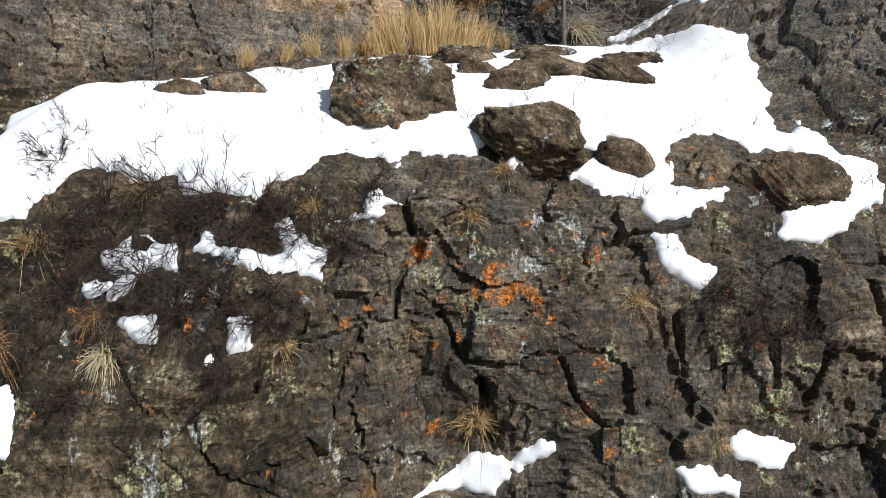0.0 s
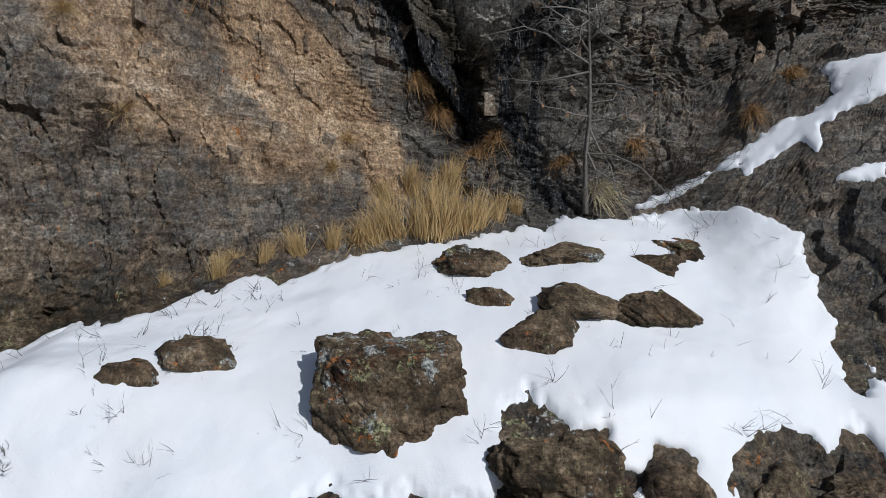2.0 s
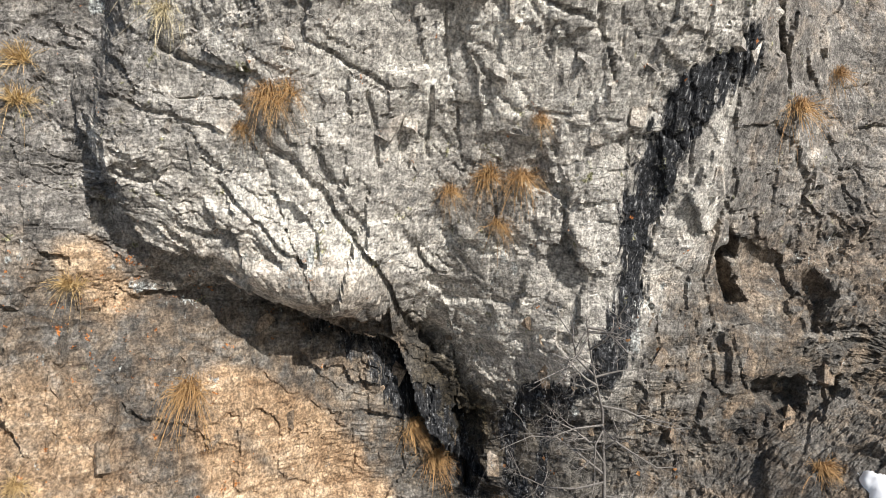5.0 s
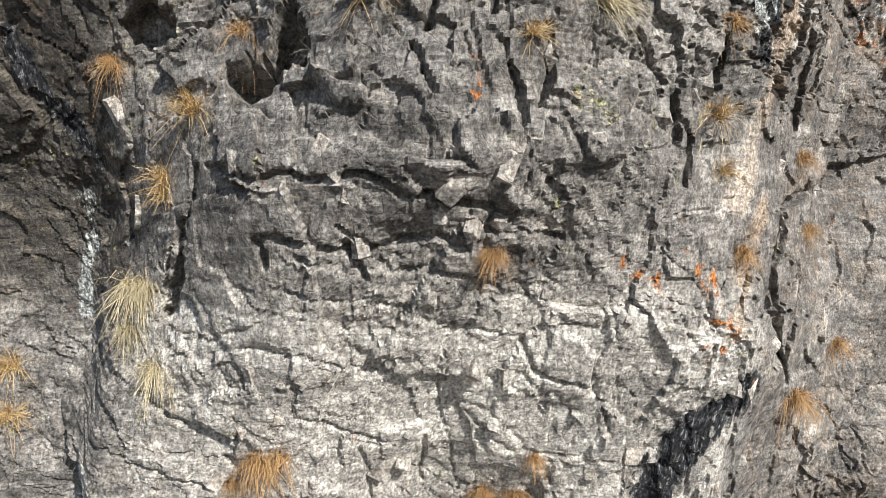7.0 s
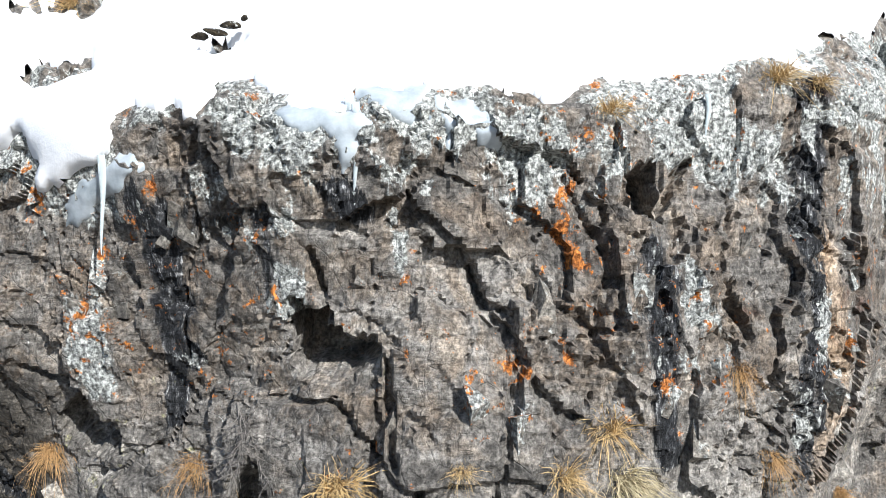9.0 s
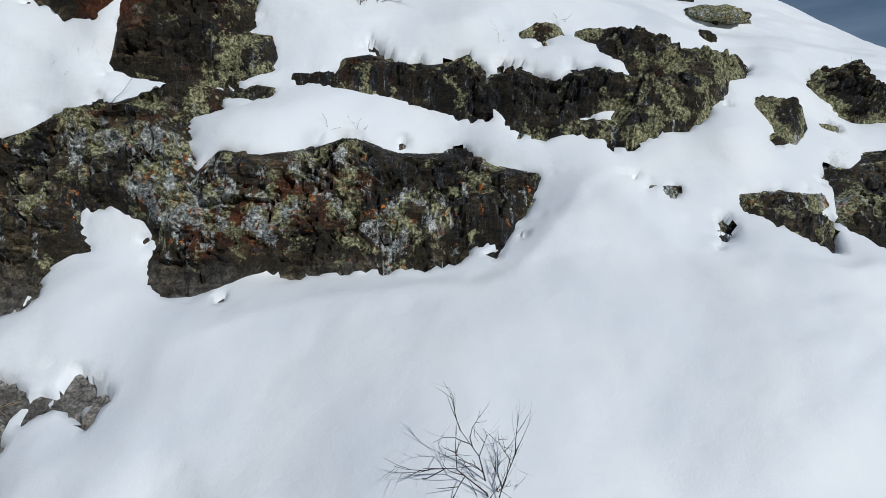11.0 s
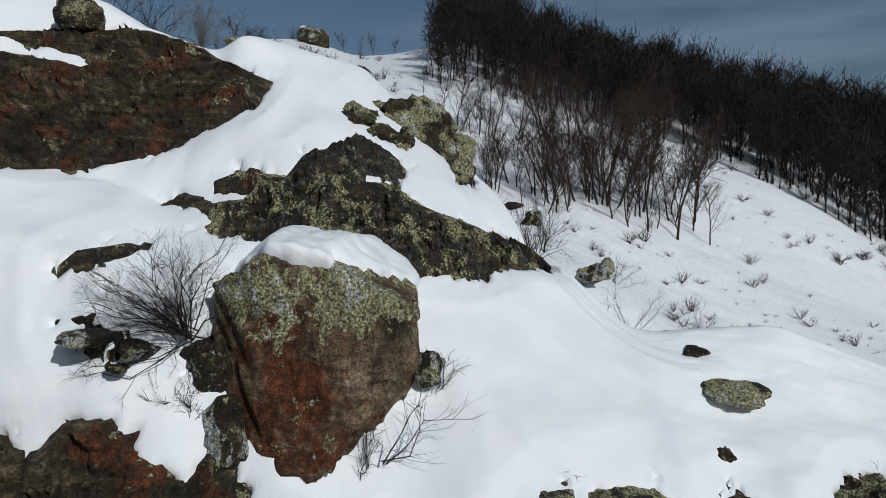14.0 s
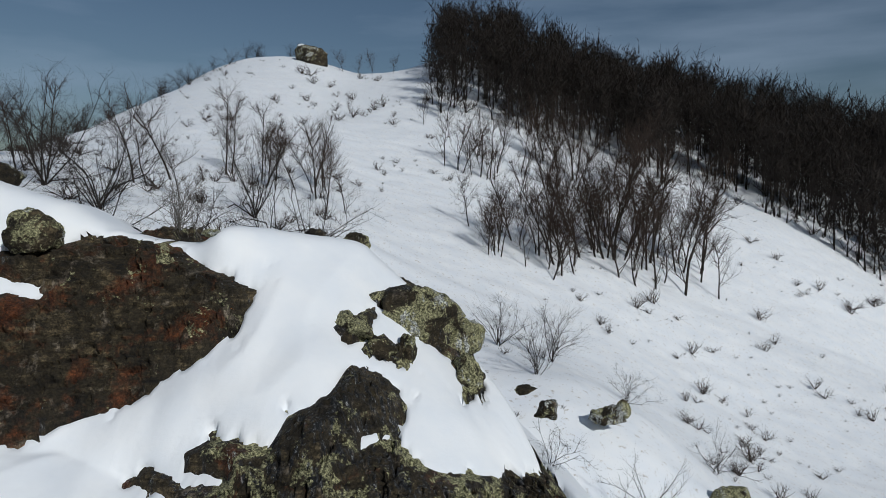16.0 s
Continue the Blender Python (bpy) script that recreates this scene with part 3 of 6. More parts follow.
# Open joints: half width, depth and line.
JOINTS = {
    "upper": [
        (0.06, 0.22, [(-0.1, 16.93), (-0.13, 16.55)]),
        (0.05, 0.15, [(0.47, 16.86), (0.41, 16.67)]),
        (0.04, 0.12, [(0.89, 16.58), (0.8, 16.31), (0.74, 16.01)]),
        (0.05, 0.15, [(-0.28, 17.66), (-0.28, 17.04)]),
        (0.05, 0.12, [(-1.12, 17.28), (-0.7, 17.33), (-0.28, 16.93), (0.02, 16.9), (0.47, 16.89), (0.77, 16.86)]),
        (0.05, 0.14, [(0.68, 17.55), (0.92, 17.28), (1.07, 17.26)]),
        (0.07, 0.2, [(-3.19, 17.44), (-2.68, 17.23), (-2.56, 17)]),
        (0.05, 0.14, [(0.32, 18.26), (0.35, 18.06), (0.47, 18.02)]),
        (0.05, 0.14, [(1.13, 18.52), (1.22, 18.16), (1.16, 17.73)]),
        (0.06, 0.2, [(1.46, 18.87), (1.58, 18.57), (1.88, 19)]),
        (0.06, 0.16, [(2.12, 17.97), (2.33, 17.68)]),
        (0.06, 0.2, [(2.42, 16.6), (2.36, 16.25)]),
        (0.05, 0.14, [(-0.79, 18.28), (-0.67, 17.95)]),
    ],
    "middle": [
        (0.05, 0.16, [(-2.02, 15.58), (-1.51, 15.52), (-1.15, 15.52), (-0.64, 15.4), (-0.22, 15.25), (0.32, 15.19)]),
        (0.05, 0.13, [(-1.69, 15.46), (-1.27, 15.37)]),
        (0.06, 0.18, [(-1.51, 15.04), (-1.42, 14.79)]),
        (0.06, 0.18, [(-0.73, 14.92), (-0.61, 14.63)]),
        (0.08, 0.3, [(4.34, 15.64), (3.62, 15.25), (3.5, 14.69), (3.35, 14.26), (3.74, 13.63)]),
        (0.06, 0.24, [(2.12, 15.85), (2.09, 15.42)]),
        (0.04, 0.12, [(0.83, 16.53), (0.74, 16.01)]),
        (0.05, 0.16, [(-2.17, 15.61), (-2.26, 15.17), (-2.53, 14.7), (-2.68, 14.26)]),
        (0.04, 0.12, [(-0.22, 16.4), (-0.13, 16.26), (-0.01, 15.99)]),
        (0.04, 0.12, [(1.58, 16.61), (1.97, 16), (2.12, 15.85)]),
        (0.04, 0.1, [(-0.79, 15.08), (-0.34, 14.64), (0.41, 14.61)]),
    ],
    "lower": [
        (0.06, 0.14, [(-1.45, 15.04), (-0.94, 14.87), (-0.67, 14.81), (-0.4, 14.87), (0.2, 14.87)]),
        (0.05, 0.15, [(-2.8, 13.42), (-2.41, 13.26), (-1.96, 13.09)]),
        (0.05, 0.12, [(-3.52, 12.97), (-2.89, 12.77), (-2.23, 12.6)]),
        (0.06, 0.14, [(-2.05, 12.88), (-1.36, 11.99), (-1.12, 11.64), (-0.85, 11.28), (-0.19, 10.02)]),
        (0.05, 0.12, [(-2.29, 12.08), (-2.02, 11.74), (-1.6, 11.23)]),
        (0.04, 0.1, [(-0.22, 12.97), (-0.31, 12.43)]),
        (0.04, 0.1, [(-0.82, 12.92), (-0.76, 12.31)]),
        (0.04, 0.1, [(-1.27, 13.35), (-1, 13.15), (-0.58, 12.99)]),
        (0.07, 0.25, [(3.74, 15.19), (3.47, 14.55), (3.56, 13.95), (3.98, 13.25)]),
        (0.07, 0.2, [(3.35, 11.55), (3.71, 10.83)]),
        (0.04, 0.12, [(0.71, 14.07), (0.89, 13.72), (1.4, 13.51), (1.64, 13.04)]),
    ],
    "foot": [
        (0.06, 0.25, [(-0.37, 4.5), (-0.28, 4.16)]),
        (0.05, 0.15, [(-0.22, 4.05), (-0.37, 3.74), (-0.43, 3.46)]),
        (0.06, 0.2, [(0.35, 2.89), (0.41, 2.41)]),
        (0.05, 0.14, [(-0.85, 4), (-0.91, 3.78)]),
        (0.08, 0.3, [(2.96, 2.8), (3.17, 3.21)]),
        (0.08, 0.3, [(3.62, 3.67), (3.74, 3.38)]),
        (0.06, 0.2, [(2.63, 3.3), (2.63, 2.94)]),
        (0.05, 0.14, [(-1.03, 3.51), (-1.21, 3.19), (-1.39, 3)]),
        (0.04, 0.12, [(1.01, 3.09), (1.07, 2.84), (1.34, 2.6)]),
        (0.05, 0.15, [(1.88, 3.45), (1.88, 3.01)]),
        (0.04, 0.12, [(-0.1, 3.45), (0.08, 3.08), (0.53, 3.03)]),
        (0.04, 0.12, [(-0.64, 3.47), (-0.79, 3.17), (-0.91, 2.7)]),
    ],
}
# Niches that go back into the face, and facets that turn away below an edge: depth and outline.
NICHES = {
    "dark_alcove": (0.5, [(-0.88, 18.02), (-0.67, 17.95), (-0.4, 17.74), (-0.31, 17.85), (-0.28, 17.58), (-0.49, 17.46), (-0.82, 17.49), (-0.97, 17.63)]),
    "root_cave": (0.55, [(-1.78, 16.36), (-1.45, 16.6), (-1.21, 17), (-1.06, 16.7), (-1.09, 16.36), (-1.36, 16.16), (-1.72, 16.11)]),
    "left_niche": (0.3, [(-3.1, 17.01), (-2.68, 17.19), (-2.26, 16.93), (-2.32, 16.72), (-2.92, 16.77)]),
    "block_gap": (0.3, [(1.34, 18.86), (1.55, 18.91), (1.61, 18.57), (1.43, 18.62)]),
    "wall_niche_a": (0.3, [(3.77, 9.75), (4.43, 9.71), (4.76, 9.27), (4.34, 9.25), (3.92, 9.39)]),
    "wall_niche_b": (0.3, [(4.67, 11.08), (4.97, 10.97), (4.76, 10.3), (4.52, 10.37)]),
    "wall_niche_c": (0.25, [(3.32, 11.55), (3.56, 11.6), (3.74, 11.18), (3.47, 11.17)]),
    "tuft_cave": (0.45, [(0.05, 9.2), (0.44, 9.28), (0.53, 8.27), (0.23, 8.26), (-0.01, 8.82)]),
    "foot_hole": (0.25, [(0.32, 2.89), (0.44, 2.92), (0.47, 2.41), (0.35, 2.41)]),
    "left_recess": (0.35, [(-2.38, 15.21), (-2.23, 15.27), (-2.26, 14.74), (-2.41, 14.2), (-2.8, 14.12), (-2.71, 14.37), (-2.47, 14.77)]),
    "right_recess": (0.3, [(3.23, 11.42), (3.44, 11.62), (3.77, 10.77), (3.5, 10.71)]),
}
FACETS = {
    "shaded_facet_a": (0.28, [(-1, 16.28), (-0.28, 15.96), (0.08, 15.93), (0.26, 15.48), (-0.13, 15.56), (-0.55, 15.77), (-0.82, 16)]),
    "shaded_facet_b": (0.24, [(0.41, 15.96), (0.8, 15.77), (0.98, 15.46), (0.86, 15.33), (0.59, 15.62)]),
    "shaded_facet_c": (0.24, [(1.13, 15.77), (1.46, 15.73), (1.52, 15.41), (1.4, 15.07), (1.22, 15.32)]),
    "shaded_facet_d": (0.2, [(0.44, 15.37), (0.77, 15.19), (1.04, 14.89), (0.83, 14.9)]),
    "facet_low_a": (0.18, [(-1.36, 12.71), (-0.85, 12.44), (-0.16, 11.02), (-0.61, 11.53), (-1.15, 12.11)]),
    "facet_low_b": (0.18, [(-2.53, 12), (-2.08, 11.67), (-1.66, 11.16), (-2.2, 11.27)]),
}


def along(x, z, line, half, ragged=0.0):
    """How near a place lies to a line: 1 on it, 0 at its half width and beyond."""
    pts = np.array(line, float)
    low, high = pts.min(0) - half - 0.2, pts.max(0) + half + 0.2
    near = (x > low[0]) & (x < high[0]) & (z > low[1]) & (z < high[1])
    px, pz, dist = x[near], z[near], np.full(int(near.sum()), 1e9)
    if ragged:
        px, pz = px + ragged * fbm(px * 2.1, pz * 1.3, 4, 17), pz + ragged * fbm(px * 2.1, pz * 1.3, 4, 18)
    for (ax, ay), (bx, by) in zip(pts[:-1], pts[1:]):
        ex, ey = bx - ax, by - ay
        t = np.clip(((px - ax) * ex + (pz - ay) * ey) / (ex * ex + ey * ey + 1e-9), 0, 1)
        dist = np.minimum(dist, np.hypot(px - ax - t * ex, pz - ay - t * ey))
    out = np.zeros(x.shape)
    out[near] = np.clip(1 - dist / half, 0, 1)
    return out


def face_relief(x, s):
    """Relief of the bare rock: jointed blocks at several sizes, bedding and open cracks on a rolling ground form."""
    c, d = math.cos(radians(-22)), math.sin(radians(-22))
    warp = 0.20 * fbm(x * 0.9, s * 0.9, 3, 3)
    u, w = c * x + d * s + warp, -d * x + c * s - 0.7 * warp
    e, g = x + 0.12 * s + 0.5 * warp, s - 0.05 * x + 0.4 * warp
    jag, jog = 0.03 * fbm(x * 4.5, s * 4.5, 4, 13, 0.6), 0.03 * fbm(x * 4.5, s * 4.5, 4, 14, 0.6)
    u, w, e, g = u + jag, w + jog, e + jog, g + jag
    shattered = 0.15 + 0.95 * smooth(-0.15, 0.45, fbm(x * 0.8, s * 0.8, 3, 5))
    r = 0.10 * fbm(x * 0.6, s * 0.5, 3, 11)
    r = r + 0.11 * facets(e / 1.0, g / 1.3, 21, 0.8, 0.10, True)
    r = r + 0.09 * facets(e / 0.42, g / 0.62, 33, 0.7, 0.08, True)
    r = r + 0.046 * facets(u / 0.30, w / 0.17, 45, 0.9, 0.12, True) * (0.35 + 0.65 * shattered)
    r = r + 0.026 * facets(e / 0.085, g / 0.24, 57, 1.0, 0.2, True) * shattered
    r = r + 0.012 * facets(u / 0.07, w / 0.05, 63, 1.0, 0.2) * shattered + 0.007 * fbm(x * 9, s * 7, 3, 71)
    bed = w / 0.085 + 1.6 * fbm(x * 1.2, s * 1.2, 3, 61)
    r = r + 0.026 * (np.abs(bed - np.floor(bed) - 0.5) * 2 - 0.5) * smooth(LENGTHS[7], LENGTHS[5], s) * smooth(-0.4, 0.3, fbm(x * 0.6, s * 0.9, 2, 62))
    upper = smooth(LENGTHS[13], LENGTHS[14], s)
    knobs = 0.075 * facets(x / 0.34, s / 0.30, 27, 1.2, 0.3) + 0.04 * facets(x / 0.13, s / 0.11, 28, 1.1, 0.4)
    r = r * (1 - 0.35 * upper) + upper * knobs - 0.11 * upper * np.clip(1 - np.abs(fbm(x * 1.7, s * 1.9, 3, 29)) / 0.05, 0, 1)
    for k, (p, q, deep) in enumerate(((e * 0.9, g * 0.22, 0.07), (u * 0.3, w * 1.1, 0.06), (e * 2.1, g * 0.6, 0.05), (u * 0.8, w * 2.6, 0.045))):
        line = np.abs(fbm(p, q, 3, 81 + 7 * k))
        deep = deep * (1 - 0.8 * upper) * (1 - 0.4 * smooth(LENGTHS[4], LENGTHS[3], s))
        r = r - deep * np.clip(1 - line / 0.03, 0, 1) * smooth(-0.3, 0.3, fbm(x * 0.7, s * 0.7, 2, 99 + k))
    return r


def carved(x, z):
    """The open joints, the niches and the facets that turn away, in metres off the face."""
    out, torn = np.zeros(x.shape), 0.07 * fbm(x * 4, z * 3, 5, 53, 0.65)
    for rows in JOINTS.values():
        for half, deep, line in rows:
            out = out - 0.75 * deep * smooth(0.0, 0.7, along(x, z, line, 0.85 * half, 0.07))
    for deep, outline in NICHES.values():
        out = out - deep * smooth(-0.02, 0.08, inside(x, z, outline) + torn)
    for high, outline in FACETS.values():
        top, foot = max(p[1] for p in outline), min(p[1] for p in outline)
        fall = smooth(0.0, 1.0, (top - z) / (top - foot))
        out = out + high * (0.55 - 1.2 * fall) * smooth(-0.02, 0.05, inside(x, z, outline) + 0.5 * torn)
    return out


def snow_fields(x, z):
    """Signed distances: low snow on the ledge, snow of the slope above the cliff, and standing-out rock."""
    ragged = 0.065 * fbm(x * 2.4, z * 2.4, 4, 91, 0.6) + 0.03 * fbm(x * 13, z * 13, 3, 95, 0.6)
    low = {k: inside(x, z, v) + ragged * (1.0 if len(v) > 20 else 0.75) for k, v in SNOW.items()}
    top = inside(x, z, SLOPE_SNOW) + 1.3 * ragged
    stone = np.full(x.shape, -9.0)
    for v in ROCK.values():
        stone = np.maximum(stone, inside(x, z, v))
    for v in SNOW_ON_ROCK.values():
        stone = np.minimum(stone, -inside(x, z, v))
    crumbs = 0.13 * np.clip(fbm(x * 3.3, z * 3.3, 4, 77, 0.6) - 0.2, 0, 1) * smooth(-0.4, -0.1, stone)
    torn = 0.085 * fbm(x * 5.5, z * 5.5, 5, 97, 0.7)
    return low, top, stone - 0.035 + 1.3 * ragged + torn + crumbs, stone


def grid_mesh(name, pts, keep=None, flat_shaded=False):
    """A mesh from a grid of points (rows, columns, 3); keep marks the faces that stay."""
    rows, cols = pts.shape[:2]
    index = np.arange(rows * cols).reshape(rows, cols)
    quads = np.stack([index[:-1, :-1], index[:-1, 1:], index[1:, 1:], index[1:, :-1]], -1).reshape(-1, 4)
    flat = pts.reshape(-1, 3)
    if keep is not None:
        quads = quads[keep.reshape(-1)]
        used = np.unique(quads)
        back = np.zeros(len(flat), np.int64)
        back[used] = np.arange(len(used))
        quads, flat = back[quads], flat[used]
    else:
        used = np.arange(len(flat))
    return raw_mesh(name, flat, quads, flat_shaded), used


def raw_mesh(name, verts, faces, flat_shaded=False):
    verts, faces = np.asarray(verts, np.float32), np.asarray(faces, np.int32)
    me = bpy.data.meshes.new(name)
    n, k = faces.shape
    me.vertices.add(len(verts))
    me.vertices.foreach_set("co", verts.ravel())
    me.loops.add(n * k)
    me.loops.foreach_set("vertex_index", faces.ravel())
    me.polygons.add(n)
    me.polygons.foreach_set("loop_start", np.arange(0, n * k, k, dtype=np.int32))
    me.polygons.foreach_set("use_smooth", np.full(n, not flat_shaded))
    me.update(calc_edges=True)
    return me


def paint(me, name, channels):
    layer = me.color_attributes.new(name, "FLOAT_COLOR", "POINT")
    layer.data.foreach_set("color", np.stack(channels, -1).astype(np.float32).ravel())


# ---- materials ----
class Nodes:
    """Short hand for a material's nodes."""

    def __init__(self, name):
        self.mat = bpy.data.materials.new(name)
        self.mat.use_nodes = True
        self.tree = self.mat.node_tree
        self.tree.nodes.clear()
        self.out = self.add("ShaderNodeOutputMaterial")
        self.coord = self.tree.nodes.new("ShaderNodeNewGeometry").outputs["Position"]

    def add(self, kind, **values):
        node = self.tree.nodes.new(kind)
        for key, value in values.items():
            self.put(node.inputs[key.replace("_", " ")], value)
        return node

    def put(self, socket, value):
        if isinstance(value, bpy.types.NodeSocket):
            self.tree.links.new(value, socket)
        elif socket.type == "RGBA" and isinstance(value, tuple) and len(value) == 3:
            socket.default_value = (*value, 1)
        else:
            socket.default_value = value

    def scaled(self, sx, sy, sz, turn=(0, 0, 0)):
        m = self.add("ShaderNodeMapping", Vector=self.coord)
        m.inputs["Scale"].default_value = (sx, sy, sz)
        m.inputs["Rotation"].default_value = turn
        return m.outputs[0]

    def noise(self, scale, detail=6.0, rough=0.6, vector=None, distort=0.0):
        n = self.add("ShaderNodeTexNoise", Vector=vector or self.coord, Scale=scale, Detail=detail, Roughness=rough, Distortion=distort)
        return n.outputs["Fac"]

    def cracks(self, scale, vector=None):
        v = self.tree.nodes.new("ShaderNodeTexVoronoi")
        v.feature = "DISTANCE_TO_EDGE"
        self.put(v.inputs["Vector"], vector or self.coord)
        v.inputs["Scale"].default_value = scale
        return v.outputs["Distance"]

    def ramp(self, fac, *stops):
        r = self.tree.nodes.new("ShaderNodeValToRGB")
        self.put(r.inputs["Fac"], fac)
        e = r.color_ramp.elements
        while len(e) < len(stops):
            e.new(0.5)
        for el, (p, c) in zip(e, stops):
            el.position, el.color = p, (c, c, c, 1) if isinstance(c, (int, float)) else (*c, 1)
        return r.outputs["Color"]

    def math(self, op, a, b=0.0, clamp=False):
        m = self.tree.nodes.new("ShaderNodeMath")
        m.operation, m.use_clamp = op, clamp
        self.put(m.inputs[0], a)
        self.put(m.inputs[1], b)
        return m.outputs[0]

    def mix(self, fac, a, b, blend="MIX"):
        m = self.tree.nodes.new("ShaderNodeMix")
        m.data_type, m.blend_type = "RGBA", blend
        self.put(m.inputs[0], fac)
        for sock, v in ((m.inputs[6], a), (m.inputs[7], b)):
            self.put(sock, v if isinstance(v, bpy.types.NodeSocket) else (*v, 1))
        return m.outputs[2]

    def channels(self, name):
        a = self.tree.nodes.new("ShaderNodeAttribute")
        a.attribute_name = name
        s = self.tree.nodes.new("ShaderNodeSeparateColor")
        self.tree.links.new(a.outputs["Color"], s.inputs[0])
        return s.outputs[0], s.outputs[1], s.outputs[2], a.outputs["Alpha"]

    def over(self, amount, field, width=0.12):
        """Where a noise field passes a threshold that falls as the amount grows."""
        t = self.math("SUBTRACT", self.math("ADD", field, amount), 1.0)
        return self.math("MULTIPLY", t, 1.0 / width, True)

    def bump(self, height, strength, distance, normal=None):
        b = self.add("ShaderNodeBump", Height=height, Strength=strength, Distance=distance)
        if normal:
            self.put(b.inputs["Normal"], normal)
        return b.outputs[0]

    def finish(self, color, rough, normal=None, **extra):
        p = self.add("ShaderNodeBsdfPrincipled", Base_Color=color, Roughness=rough, **extra)
        if normal:
            self.put(p.inputs["Normal"], normal)
        self.tree.links.new(p.outputs[0], self.out.inputs["Surface"])
        return self.mat


def rock_material(name, dark, mid, light, painted=False, orange=0.0, grey=0.0, green=0.0, red=0.0):
    """Weathered schist with lichen; on the face the shares of each come from its painted channels."""
    n = Nodes(name)
    big = n.noise(0.9, 8, 0.62)
    fine = n.noise(7.0, 9, 0.72)
    grit = n.noise(34.0, 6, 0.7)
    strata = n.noise(2.8, 8, 0.68, n.scaled(0.55, 1.0, 3.6, (0.1, 0.35, 0)), 0.4)
    tone = n.math("ADD", n.math("MULTIPLY", big, 0.35), n.math("ADD", n.math("MULTIPLY", strata, 0.4), n.math("MULTIPLY", fine, 0.3)))
    color = n.ramp(tone, (0.40, dark), (0.53, mid), (0.66, light))
    blot = n.noise(3.2, 8, 0.7, None, 0.6)
    streak = n.noise(3.4, 8, 0.7, n.scaled(2.6, 2.6, 0.25), 0.5)

    def soft(share, field=blot):
        return n.math("ADD", n.math("MULTIPLY", share, 1.5), n.math("MULTIPLY", n.math("SUBTRACT", field, 0.58), 1.6), True)

    crowd = n.ramp(n.noise(1.1, 3, 0.5, n.scaled(1, 1, 1, (0.9, 0.3, 1.7))), (0.36, 0.35), (0.64, 1.25))

    def spread(share, field, width, even=False):
        share = share if even else n.math("MULTIPLY", share, crowd)
        lifted = n.math("ADD", n.math("MULTIPLY", n.math("SUBTRACT", field, 0.5), 2.0), 0.5)
        return n.over(n.math("ADD", n.math("MULTIPLY", share, 0.72), 0.14), lifted, width)

    if painted:
        warm, pale, black, brown = n.channels("tint")
        c_orange, c_grey, c_green, c_red = n.channels("growth")
        peach = n.ramp(tone, (0.40, (0.14, 0.08, 0.04)), (0.53, (0.38, 0.265, 0.165)), (0.66, (0.70, 0.55, 0.39)))
        cream = n.ramp(tone, (0.40, (0.16, 0.155, 0.145)), (0.52, (0.50, 0.47, 0.42)), (0.64, (0.82, 0.79, 0.72)))
        umber = n.ramp(tone, (0.43, (0.006, 0.005, 0.004)), (0.55, (0.036, 0.028, 0.016)), (0.68, (0.20, 0.152, 0.086)))
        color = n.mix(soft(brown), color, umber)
        color = n.mix(soft(pale), color, cream)
        color = n.mix(soft(warm), color, peach)
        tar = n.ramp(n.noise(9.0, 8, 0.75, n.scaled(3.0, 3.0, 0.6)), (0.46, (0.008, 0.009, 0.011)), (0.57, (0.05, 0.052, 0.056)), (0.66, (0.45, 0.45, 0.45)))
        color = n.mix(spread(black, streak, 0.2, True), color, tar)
    else:
        c_orange, c_grey, c_green, c_red = orange, grey, green, red
    def patches(scale, turn):
        """Rounded patches with crumbled rims."""
        v = n.scaled(1, 1, 1, (turn, 0.7 * turn, 1.3 * turn))
        return n.math("ADD", n.math("MULTIPLY", n.noise(scale, 4, 0.55, v, 0.5), 0.72), n.math("MULTIPLY", n.noise(scale * 6, 3, 0.6, v), 0.28))

    rust = n.ramp(fine, (0.35, (0.026, 0.010, 0.005)), (0.65, (0.14, 0.046, 0.017)))
    color = n.mix(spread(c_red, patches(2.2, 0.4), 0.3), color, rust)
    moss = n.ramp(grit, (0.38, (0.07, 0.07, 0.034)), (0.62, (0.36, 0.345, 0.2)))
    color = n.mix(spread(c_green, patches(3.6, 1.1), 0.09), color, moss)
    ash = n.ramp(grit, (0.35, (0.13, 0.135, 0.13)), (0.65, (0.50, 0.515, 0.49)))
    veins = n.math("ADD", n.math("MULTIPLY", patches(4.2, 2.0), 0.55), n.math("MULTIPLY", streak, 0.45))
    color = n.mix(spread(c_grey, veins, 0.06), color, ash)
    flame = n.ramp(grit, (0.36, (0.20, 0.062, 0.014)), (0.64, (0.54, 0.20, 0.045)))
    color = n.mix(spread(c_orange, patches(7.5, 2.9), 0.08), color, flame)
    color = n.mix(0.62, color, n.ramp(grit, (0.40, 0.2), (0.60, 1.6)), "MULTIPLY")
    color = n.mix(0.5, color, n.ramp(n.noise(13.0, 6, 0.7, n.scaled(1.3, 1.3, 0.55, (0.4, 0.2, 0))), (0.38, 0.35), (0.60, 1.6)), "MULTIPLY")
    wavy = n.add("ShaderNodeMixRGB", Fac=0.1, Color1=n.scaled(1, 1, 0.6, (0, 0.3, 0)), Color2=n.add("ShaderNodeTexNoise", Vector=n.coord, Scale=4.0).outputs["Color"]).outputs[0]
    gap = n.ramp(n.cracks(6.0, wavy), (0.0, 0.0), (0.025, 1.0))
    split = n.ramp(n.cracks(17.0, wavy), (0.0, 0.0), (0.04, 1.0))
